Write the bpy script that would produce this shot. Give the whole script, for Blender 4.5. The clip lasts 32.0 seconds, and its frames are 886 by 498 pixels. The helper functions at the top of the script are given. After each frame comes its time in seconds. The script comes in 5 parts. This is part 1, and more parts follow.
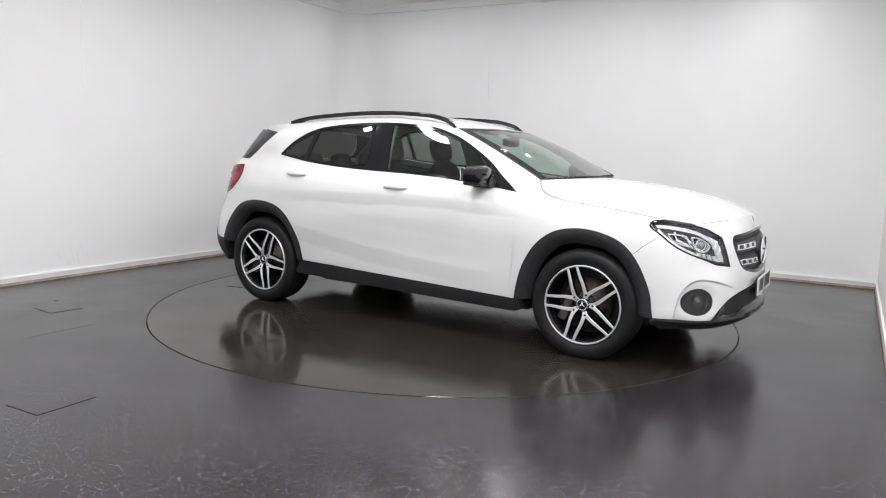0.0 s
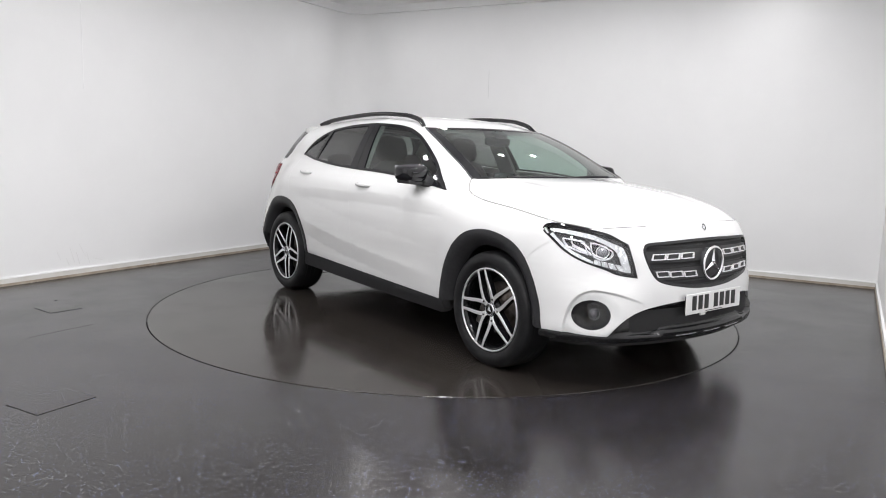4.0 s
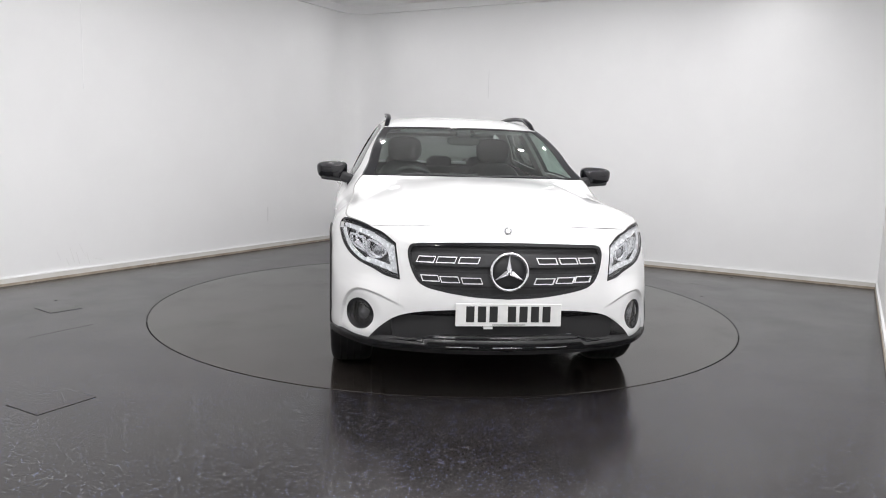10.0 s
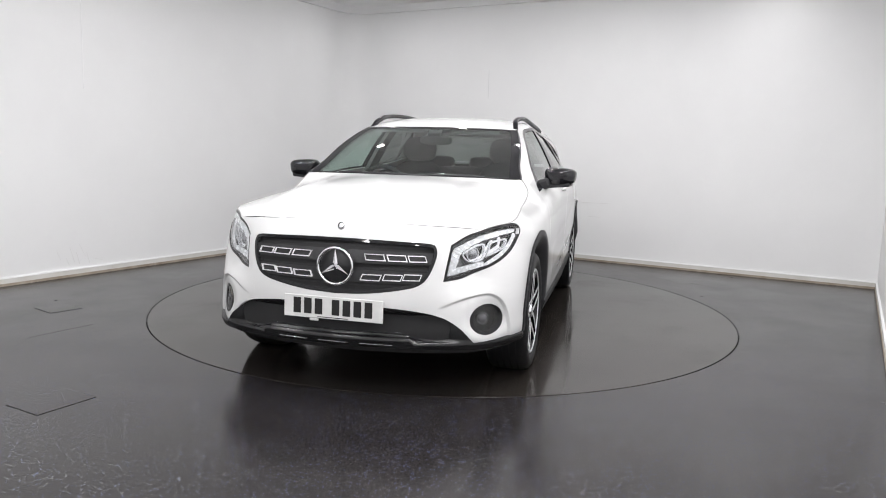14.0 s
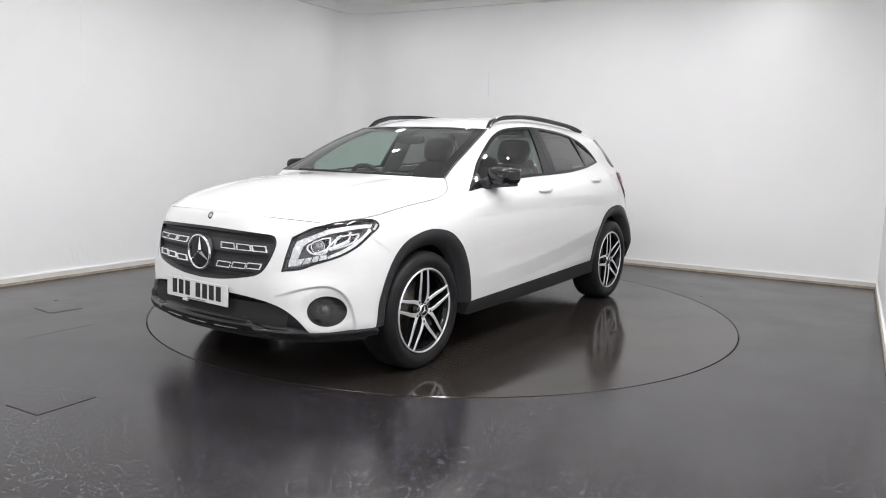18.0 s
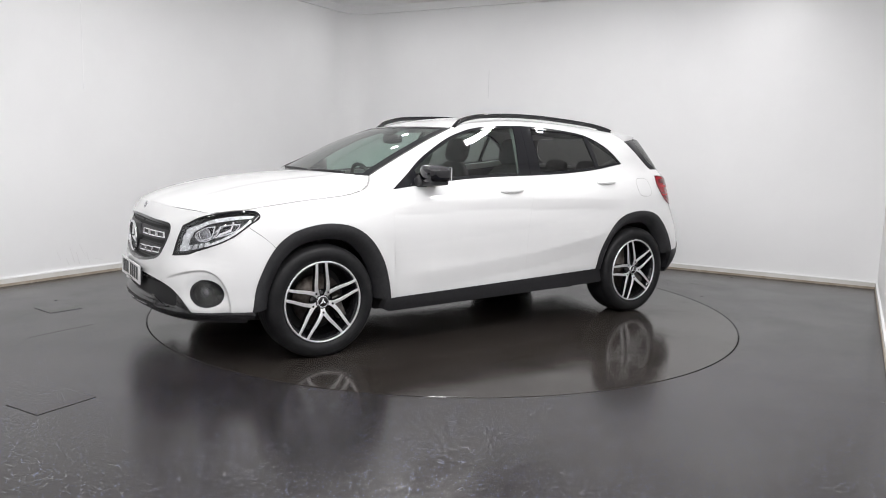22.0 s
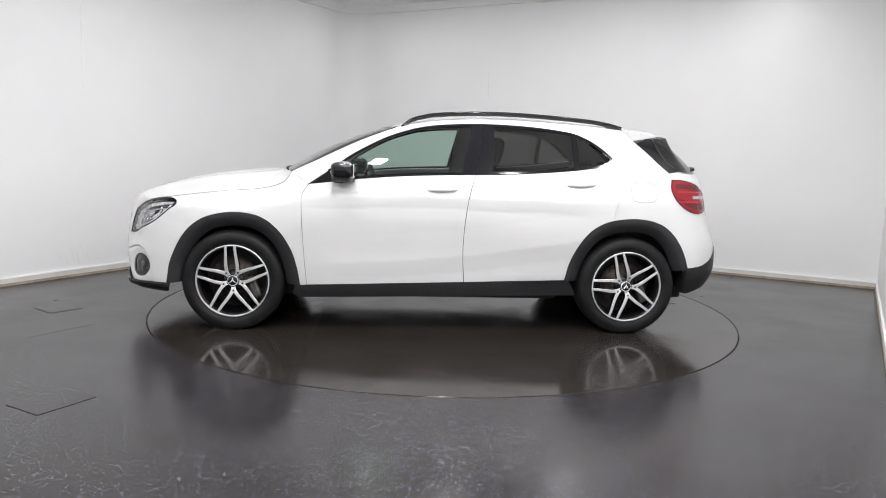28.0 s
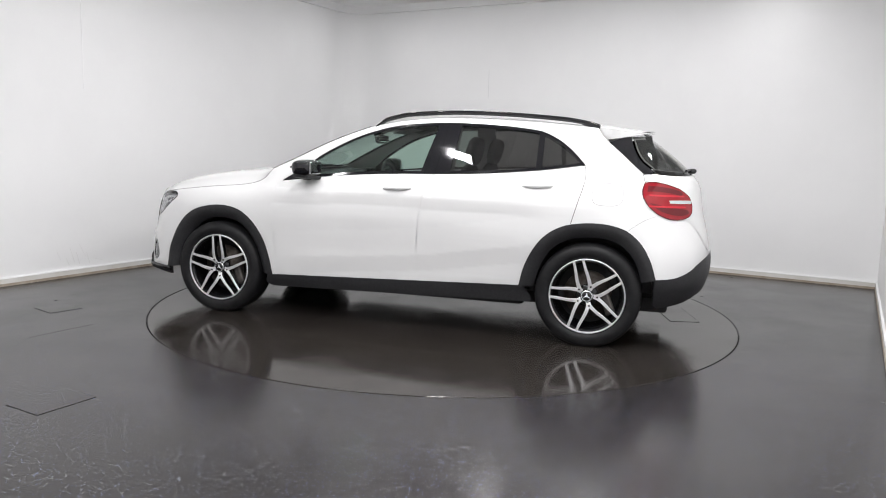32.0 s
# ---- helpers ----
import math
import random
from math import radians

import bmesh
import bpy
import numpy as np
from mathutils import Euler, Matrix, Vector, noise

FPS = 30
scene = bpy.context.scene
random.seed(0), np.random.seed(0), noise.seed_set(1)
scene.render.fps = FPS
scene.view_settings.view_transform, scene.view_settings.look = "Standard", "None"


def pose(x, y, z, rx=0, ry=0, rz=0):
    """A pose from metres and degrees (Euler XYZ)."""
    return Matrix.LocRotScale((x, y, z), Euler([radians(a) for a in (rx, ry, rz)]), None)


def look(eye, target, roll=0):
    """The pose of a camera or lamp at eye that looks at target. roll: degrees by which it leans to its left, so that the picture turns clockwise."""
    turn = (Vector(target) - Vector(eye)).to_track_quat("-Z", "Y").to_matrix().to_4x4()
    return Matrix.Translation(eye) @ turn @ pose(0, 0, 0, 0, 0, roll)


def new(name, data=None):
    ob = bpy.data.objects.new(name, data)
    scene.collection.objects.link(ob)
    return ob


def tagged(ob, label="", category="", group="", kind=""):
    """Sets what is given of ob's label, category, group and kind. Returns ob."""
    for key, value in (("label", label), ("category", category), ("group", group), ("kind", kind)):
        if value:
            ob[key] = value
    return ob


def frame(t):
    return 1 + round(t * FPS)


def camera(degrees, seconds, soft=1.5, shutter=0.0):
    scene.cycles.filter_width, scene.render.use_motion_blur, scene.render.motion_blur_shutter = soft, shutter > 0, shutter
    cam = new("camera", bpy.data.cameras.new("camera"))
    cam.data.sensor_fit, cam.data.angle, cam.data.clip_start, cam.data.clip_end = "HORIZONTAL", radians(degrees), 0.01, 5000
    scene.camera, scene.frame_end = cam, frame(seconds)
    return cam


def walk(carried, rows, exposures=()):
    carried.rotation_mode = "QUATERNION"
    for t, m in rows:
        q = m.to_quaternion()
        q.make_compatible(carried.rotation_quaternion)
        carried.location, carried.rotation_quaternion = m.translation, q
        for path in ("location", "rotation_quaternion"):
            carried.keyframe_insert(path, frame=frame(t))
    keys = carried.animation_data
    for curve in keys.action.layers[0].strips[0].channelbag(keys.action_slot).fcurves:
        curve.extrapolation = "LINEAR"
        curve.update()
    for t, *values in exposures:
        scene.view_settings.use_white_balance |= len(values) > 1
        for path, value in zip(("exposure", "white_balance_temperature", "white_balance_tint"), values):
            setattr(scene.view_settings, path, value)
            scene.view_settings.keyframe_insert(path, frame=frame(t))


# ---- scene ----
# a showroom photo bay: a white car turns on a flush turntable before a fixed camera
cam = camera(63.0, 32.0, soft=1.0)
EYE = look((0, -5.792, 1.2555), (-.0138, .1513, .4303), 1.61)
walk(cam, [(0.0, EYE), (32.0, EYE)])

# ---- light ----
scene.view_settings.exposure = 0.0
world = bpy.data.worlds.new("world")
scene.world = world
world.use_nodes = True
world.node_tree.nodes["Background"].inputs["Color"].default_value = (.05, .05, .05, 1)
world.node_tree.nodes["Background"].inputs["Strength"].default_value = 0.2
PANEL_POWER = 21.6
CEILING = 3.08


# ---- materials ----
def material(name, color, rough=.5, metal=0.0, coat=0.0, spec=.5):
    m = bpy.data.materials.new(name)
    m.use_nodes = True
    b = m.node_tree.nodes["Principled BSDF"]
    b.inputs["Base Color"].default_value = (*color, 1)
    b.inputs["Roughness"].default_value, b.inputs["Metallic"].default_value = rough, metal
    b.inputs["Specular IOR Level"].default_value, b.inputs["Coat Weight"].default_value = spec, coat
    b.inputs["Coat Roughness"].default_value = .04
    return m


def nd(m, kind, **props):
    n = m.node_tree.nodes.new(kind)
    for k, v in props.items():
        if k in n.inputs:
            n.inputs[k].default_value = v
    return n


def ln(m, a, b):
    m.node_tree.links.new(a, b)


def noisy(m, scale, low, high, rough=None, bump=0.0, detail=6, stretch=None, bump_scale=None):
    """Grain and wear on a material: base colour between two tones, roughness between two values, and a fine relief."""
    b = m.node_tree.nodes["Principled BSDF"]
    co = nd(m, "ShaderNodeTexCoord")
    mp = nd(m, "ShaderNodeMapping")
    mp.inputs["Scale"].default_value = stretch or (1, 1, 1)
    ln(m, co.outputs["Object"], mp.inputs["Vector"])
    n1 = nd(m, "ShaderNodeTexNoise", Scale=scale, Detail=detail, Roughness=.6)
    ln(m, mp.outputs["Vector"], n1.inputs["Vector"])
    ramp = m.node_tree.nodes.new("ShaderNodeValToRGB")
    ramp.color_ramp.elements[0].position, ramp.color_ramp.elements[1].position = .3, .7
    ramp.color_ramp.elements[0].color, ramp.color_ramp.elements[1].color = (*low, 1), (*high, 1)
    ln(m, n1.outputs["Fac"], ramp.inputs["Fac"])
    ln(m, ramp.outputs["Color"], b.inputs["Base Color"])
    if rough:
        r = nd(m, "ShaderNodeMapRange")
        r.inputs["To Min"].default_value, r.inputs["To Max"].default_value = rough
        ln(m, n1.outputs["Fac"], r.inputs["Value"])
        ln(m, r.outputs["Result"], b.inputs["Roughness"])
    if bump:
        n2 = nd(m, "ShaderNodeTexNoise", Scale=bump_scale or scale * 9, Detail=4)
        ln(m, mp.outputs["Vector"], n2.inputs["Vector"])
        bp = nd(m, "ShaderNodeBump", Strength=bump, Distance=.004)
        ln(m, n2.outputs["Fac"], bp.inputs["Height"])
        ln(m, bp.outputs["Normal"], b.inputs["Normal"])
    return m


def flecked(name, base, dark, fleck, wet, relief, edge=.15):
    """Safety vinyl: two dark tones, fine light and blue flecks, and a film of water of uneven gloss."""
    m = material(name, base, .3, spec=.45)
    b = m.node_tree.nodes["Principled BSDF"]
    co = nd(m, "ShaderNodeTexCoord")
    big = nd(m, "ShaderNodeTexNoise", Scale=.9, Detail=5, Roughness=.6)
    ln(m, co.outputs["Object"], big.inputs["Vector"])
    tone = m.node_tree.nodes.new("ShaderNodeValToRGB")
    tone.color_ramp.elements[0].position, tone.color_ramp.elements[1].position = .32, .7
    tone.color_ramp.elements[0].color, tone.color_ramp.elements[1].color = (*dark, 1), (*base, 1)
    ln(m, big.outputs["Fac"], tone.inputs["Fac"])
    cell = nd(m, "ShaderNodeTexVoronoi", Scale=122.0)
    ln(m, co.outputs["Object"], cell.inputs["Vector"])
    dot = nd(m, "ShaderNodeMapRange")
    dot.inputs["From Min"].default_value, dot.inputs["From Max"].default_value = .36, .22
    ln(m, cell.outputs["Distance"], dot.inputs["Value"])
    patchy = nd(m, "ShaderNodeTexNoise", Scale=2.2, Detail=4)
    ln(m, co.outputs["Object"], patchy.inputs["Vector"])
    share = nd(m, "ShaderNodeMapRange")
    share.inputs["From Min"].default_value, share.inputs["From Max"].default_value = .3, .7
    share.inputs["To Min"].default_value, share.inputs["To Max"].default_value = fleck * .7, fleck * 1.2
    ln(m, patchy.outputs["Fac"], share.inputs["Value"])
    pick = nd(m, "ShaderNodeSeparateColor")
    ln(m, cell.outputs["Color"], pick.inputs["Color"])
    some = nd(m, "ShaderNodeMath")
    some.operation = "LESS_THAN"
    ln(m, share.outputs["Result"], some.inputs[1])
    ln(m, pick.outputs["Red"], some.inputs[0])
    both = nd(m, "ShaderNodeMath")
    both.operation = "MULTIPLY"
    ln(m, dot.outputs["Result"], both.inputs[0]), ln(m, some.outputs["Value"], both.inputs[1])
    hue = m.node_tree.nodes.new("ShaderNodeValToRGB")
    hue.color_ramp.elements[0].color, hue.color_ramp.elements[1].color = (.15, .18, .33, 1), (.255, .25, .245, 1)
    hue.color_ramp.elements[0].position, hue.color_ramp.elements[1].position = .56, .70
    ln(m, pick.outputs["Green"], hue.inputs["Fac"])
    mix = m.node_tree.nodes.new("ShaderNodeMix")
    mix.data_type = "RGBA"
    ln(m, both.outputs["Value"], mix.inputs[0])
    ln(m, tone.outputs["Color"], mix.inputs[6]), ln(m, hue.outputs["Color"], mix.inputs[7])
    ln(m, mix.outputs[2], b.inputs["Base Color"])
    film = nd(m, "ShaderNodeTexNoise", Scale=1.6, Detail=7, Roughness=.62)
    ln(m, co.outputs["Object"], film.inputs["Vector"])
    r = nd(m, "ShaderNodeMapRange")
    r.inputs["From Min"].default_value, r.inputs["From Max"].default_value = .5 - edge, .5 + edge
    r.inputs["To Min"].default_value, r.inputs["To Max"].default_value = wet
    ln(m, film.outputs["Fac"], r.inputs["Value"])
    ln(m, r.outputs["Result"], b.inputs["Roughness"])
    fine = nd(m, "ShaderNodeTexNoise", Scale=60.0, Detail=3)
    ln(m, co.outputs["Object"], fine.inputs["Vector"])
    bp = nd(m, "ShaderNodeBump", Strength=relief, Distance=.003)
    ln(m, fine.outputs["Fac"], bp.inputs["Height"])
    ln(m, bp.outputs["Normal"], b.inputs["Normal"])
    return m


def glass(name, tint, gloss_rough=.0, least=.05):
    m = bpy.data.materials.new(name)
    m.use_nodes = True
    nt = m.node_tree
    nt.nodes.remove(nt.nodes["Principled BSDF"])
    out = nt.nodes["Material Output"]
    tr, gl, lw, pw, ml, mx = (nt.nodes.new(k) for k in ("ShaderNodeBsdfTransparent", "ShaderNodeBsdfGlossy", "ShaderNodeLayerWeight", "ShaderNodeMath", "ShaderNodeMath", "ShaderNodeMixShader"))
    tr.inputs["Color"].default_value = (*tint, 1)
    gl.inputs["Color"].default_value, gl.inputs["Roughness"].default_value = (1, 1, 1, 1), gloss_rough
    lw.inputs["Blend"].default_value = .5
    pw.operation, ml.operation = "POWER", "MULTIPLY_ADD"
    pw.inputs[1].default_value = 4.0
    ml.inputs[1].default_value, ml.inputs[2].default_value = .85, least
    nt.links.new(lw.outputs["Facing"], pw.inputs[0]), nt.links.new(pw.outputs[0], ml.inputs[0])
    nt.links.new(ml.outputs[0], mx.inputs[0]), nt.links.new(tr.outputs[0], mx.inputs[1])
    nt.links.new(gl.outputs[0], mx.inputs[2]), nt.links.new(mx.outputs[0], out.inputs["Surface"])
    return m


def glowing(name, color, strength):
    m = material(name, color, .5)
    b = m.node_tree.nodes["Principled BSDF"]
    b.inputs["Emission Color"].default_value, b.inputs["Emission Strength"].default_value = (*color, 1), strength
    return m


M_WALL = noisy(material("white_wall_paint", (.80, .80, .80), .55), 1.1, (.885, .885, .885), (.92, .92, .92), (.40, .62), .06, detail=8, bump_scale=40)
M_SKIRT = noisy(material("skirting_vinyl", (.70, .68, .65), .45), 5, (.66, .64, .60), (.76, .75, .72), (.35, .55))
M_SKIRT_EDGE = noisy(material("scuffed_skirting_edge", (.35, .29, .23), .6), 7, (.26, .21, .16), (.46, .40, .33))
M_SEAM = noisy(material("wall_joint_filler", (.70, .70, .70), .6), 9, (.66, .66, .66), (.74, .74, .74))
M_SCUFF = material("rubber_scuff", (.80, .795, .785), .6)
M_JOINT_LITEDGE = material("white_joint_and_lit_edge", (.95, .95, .95), .35)
M_CEIL = noisy(material("ceiling_paint", (.72, .72, .72), .7), 2, (.87, .87, .87), (.90, .90, .90))
M_FLOOR = flecked("flecked_vinyl", (.021, .018, .018), (.016, .0140, .0140), .28, (.15, .30), .09, .3)
M_TABLE = flecked("worn_flecked_vinyl", (.030, .026, .023), (.022, .0185, .0165), .012, (.06, .22), .05, .16)
M_PIT = material("dark_gap", (.01, .01, .01), .9)
M_HATCH = noisy(material("hatch_vinyl", (.036, .033, .032), .3), 14, (.030, .027, .026), (.042, .038, .037), (.2, .34), .08)
M_STEEL = noisy(material("worn_steel_edge", (.16, .15, .14), .4, .6), 20, (.08, .075, .07), (.22, .20, .19), (.25, .5))
M_LAMP = glowing("lamp_diffuser", (1, .985, .99), 4.0)
M_LAMP_FRAME = material("lamp_frame", (.75, .75, .75), .4)
M_WHITE = noisy(material("white_car_paint", (.80, .80, .80), .28, 0, 1.0), 3, (.675, .675, .675), (.695, .695, .695))
M_GLOSSBLACK = material("gloss_black_paint", (.006, .006, .008), .06)
M_FRAME = material("satin_black_trim", (.007, .007, .009), .09, 0, 0, .42)
M_CLAD = noisy(material("black_grained_plastic", (.021, .021, .023), .5, spec=.35), 60, (.017, .017, .019), (.027, .027, .029), (.40, .56), .10)
M_DARK = material("dark_underbody", (.016, .016, .017), .8)
M_TYRE = noisy(material("tyre_rubber", (.011, .011, .012), .4, spec=.22), 18, (.008, .008, .009), (.015, .015, .016), (.34, .55), .08)
M_POLISH = noisy(material("machined_alloy", (.80, .80, .81), .3, .75), 40, (.74, .74, .75), (.84, .84, .85), (.26, .40))
M_RIMBLACK = material("black_wheel_paint", (.007, .007, .008), .14, 0, 0, .45)
M_LOWGLOSS = material("satin_black_plastic", (.009, .009, .010), .22)
M_CHROME = material("chrome", (.82, .82, .84), .08, 1.0)
M_SILVER = material("lamp_silver", (.74, .75, .77), .2, .85)
M_GUIDE = noisy(material("pale_light_guide", (.86, .87, .88), .25, .25, .3), 45, (.74, .75, .77), (.93, .94, .95), (.12, .4))
M_DRL = material("light_guide", (.66, .67, .69), .2, .55, .5)
M_DISC = noisy(material("brake_disc", (.10, .085, .075), .45, .8), 30, (.055, .042, .034), (.14, .125, .115), (.35, .55))
M_REDBRIGHT = material("red_lamp_segment", (.52, .008, .022), .08, 0, .2, .4)
M_RED = material("red_lamp_lens", (.27, .002, .009), .06, 0, .3, .4)
M_REDDARK = material("red_lamp_dark", (.11, .001, .005), .08, 0, .2, .4)
M_GRILLE = noisy(material("grey_grille_plastic", (.020, .020, .022), .40), 60, (.017, .017, .019), (.024, .024, .026), (.34, .46), .06)
M_FOGLENS = material("smoked_lens", (.34, .34, .36), .12, .7)
M_PLATE = noisy(material("number_plate_white", (.72, .72, .71), .3), 25, (.68, .68, .67), (.74, .74, .73))
M_INK = material("plate_ink", (.012, .012, .012), .5)
M_CABIN = noisy(material("cabin_plastic", (.020, .020, .021), .7), 50, (.012, .012, .013), (.020, .020, .021), (.6, .8), .1)
M_SEAT = noisy(material("seat_cloth", (.022, .021, .021), .85), 90, (.009, .0085, .0085), (.017, .0165, .016), None, .2)
M_ROOFLINER = noisy(material("dark_headliner", (.10, .10, .10), .9), 60, (.085, .085, .085), (.115, .115, .112))
M_LINER = noisy(material("headliner", (.30, .30, .29), .9), 60, (.27, .27, .26), (.33, .33, .32))
M_GLASS = glass("green_glass", (.66, .79, .73), 0, .07)
M_SCREEN = glass("windscreen_glass", (.68, .80, .75), 0, .085)
M_PRIVACY = glass("privacy_glass", (.27, .27, .265), 0, .065)
M_REARGLASS = glass("rear_privacy_glass", (.22, .225, .22))
M_CLEAR = glass("clear_lens", (.92, .93, .94))
M_MODULE = material("dark_lamp_module", (.022, .022, .025), .22, .1)
M_SMOKE = glass("smoked_lens_cover", (.66, .66, .67))
M_LAMPGREY = noisy(material("grey_lamp_housing", (.34, .34, .35), .32, .4), 40, (.07, .07, .075), (.14, .14, .145), (.25, .4))
M_MIRROR = material("mirror_silver", (.85, .87, .88), .02, 1.0)


# ---- mesh helpers ----
def mesh_ob(name, verts, faces, mat, parent=None, label="", smooth=True):
    me = bpy.data.meshes.new(name)
    me.from_pydata([tuple(v) for v in verts], [], faces)
    me.materials.append(mat)
    if smooth:
        me.polygons.foreach_set("use_smooth", [True] * len(me.polygons))
    me.update()
    ob = new(name, me)
    if parent is not None:
        ob.parent = parent
    if label:
        ob["label"] = label
    return ob


def part(name, bm, mat, parent, label="", smooth=False):
    me = bpy.data.meshes.new(name)
    bm.to_mesh(me)
    bm.free()
    me.materials.append(mat)
    if smooth:
        me.polygons.foreach_set("use_smooth", [True] * len(me.polygons))
    ob = new(name, me)
    if parent is not None:
        ob.parent = parent
    if label:
        ob["label"] = label
    return ob


def box(size, at=(0, 0, 0), rot=(0, 0, 0), bevel=.0, seg=2):
    bm = bmesh.new()
    bmesh.ops.create_cube(bm, size=1)
    bmesh.ops.scale(bm, vec=size, verts=bm.verts)
    if bevel:
        bmesh.ops.bevel(bm, geom=bm.edges[:], offset=bevel, segments=seg, affect="EDGES", profile=.5)
    bm.transform(pose(*at, *rot))
    return bm


def lathe(profile, segs=64, axis="Y", closed=False):
    """Turn (radius, along) pairs about an axis."""
    verts, faces, n = [], [], len(profile)
    for i in range(segs):
        a = 2 * math.pi * i / segs
        for r, h in profile:
            verts.append((r * math.cos(a), h, r * math.sin(a)) if axis == "Y" else (r * math.cos(a), r * math.sin(a), h))
    for i in range(segs):
        j = (i + 1) % segs
        for k in range(n if closed else n - 1):
            l = (k + 1) % n
            faces.append((i * n + k, j * n + k, j * n + l, i * n + l) if axis == "Z" else (i * n + k, i * n + l, j * n + l, j * n + k))
    return verts, faces


def tube(path, radius, segs=10, flat=1.0, closed=False, up=(0, 0, 1)):
    """A round or flattened bar along a path; radius may vary by a list."""
    path = [Vector(p) for p in path]
    n, verts, faces = len(path), [], []
    for i, p in enumerate(path):
        a = path[(i - 1) % n] if closed or i else path[0]
        b = path[(i + 1) % n] if closed or i < n - 1 else path[-1]
        d = (b - a).normalized()
        side = d.cross(Vector(up)).normalized()
        top = side.cross(d).normalized()
        r = radius[i] if isinstance(radius, (list, tuple)) else radius
        for k in range(segs):
            t = 2 * math.pi * k / segs
            verts.append(p + side * (r * math.cos(t)) + top * (r * flat * math.sin(t)))
    for i in range(n if closed else n - 1):
        j = (i + 1) % n
        for k in range(segs):
            l = (k + 1) % segs
            faces.append((i * segs + k, i * segs + l, j * segs + l, j * segs + k))
    if not closed:
        faces.append(tuple(range(segs)))
        faces.append(tuple((n - 1) * segs + k for k in reversed(range(segs))))
    return verts, [f[::-1] for f in faces]


def blob(center, size, power=2.6, nu=28, nv=16, shape=None):
    """A rounded box; shape(x, y, z in -1..1) may push the unit point."""
    verts, faces = [], []
    def sp(v, e):
        return math.copysign(abs(v) ** e, v)
    e = 2 / power
    for j in range(nv + 1):
        ph = -math.pi / 2 + math.pi * j / nv
        for i in range(nu):
            th = 2 * math.pi * i / nu
            p = (sp(math.cos(ph), e) * sp(math.cos(th), e), sp(math.cos(ph), e) * sp(math.sin(th), e), sp(math.sin(ph), e))
            if shape:
                p = shape(*p)
            verts.append((center[0] + p[0] * size[0] / 2, center[1] + p[1] * size[1] / 2, center[2] + p[2] * size[2] / 2))
    for j in range(nv):
        for i in range(nu):
            k = (i + 1) % nu
            faces.append((j * nu + i, j * nu + k, (j + 1) * nu + k, (j + 1) * nu + i))
    return verts, faces


def inside(pts, loop):
    """Which of the points lie inside a closed loop."""
    p, q = np.asarray(loop), np.roll(np.asarray(loop), -1, axis=0)
    hit = np.zeros(len(pts), bool)
    for (x0, y0), (x1, y1) in zip(p, q):
        if y0 != y1:
            hit ^= ((y0 > pts[:, 1]) != (y1 > pts[:, 1])) & (pts[:, 0] < (x1 - x0) * (pts[:, 1] - y0) / (y1 - y0) + x0)
    return hit


def shrink(loop, by):
    """Draw a closed loop in by some metres."""
    p = np.asarray(loop, float)
    area = np.sum(p[:, 0] * np.roll(p[:, 1], -1) - np.roll(p[:, 0], -1) * p[:, 1])
    d = np.roll(p, -1, axis=0) - p
    d /= np.maximum(np.linalg.norm(d, axis=1), 1e-9)[:, None]
    nrm = np.stack([-d[:, 1], d[:, 0]], 1) * np.sign(area)
    m = nrm + np.roll(nrm, 1, axis=0)
    m /= np.maximum((m * m).sum(1), .6)[:, None] / 2
    return p + m * by


def dense(loop, step):
    p, out = np.asarray(loop, float), []
    for a, b in zip(p, np.roll(p, -1, axis=0)):
        n = max(1, int(math.ceil(np.linalg.norm(b - a) / step)))
        out += [a + (b - a) * i / n for i in range(n)]
    return np.array(out)


def outline(*runs):
    """A closed loop out of smooth runs that meet in corners."""
    pts = []
    for run in runs:
        for q in (spline(run, 6) if len(run) > 2 else [np.array(r, float) for r in run]):
            if not pts or np.linalg.norm(pts[-1] - q) > .003:
                pts.append(q)
    if np.linalg.norm(pts[0] - pts[-1]) < .003:
        pts.pop()
    return np.array(pts)


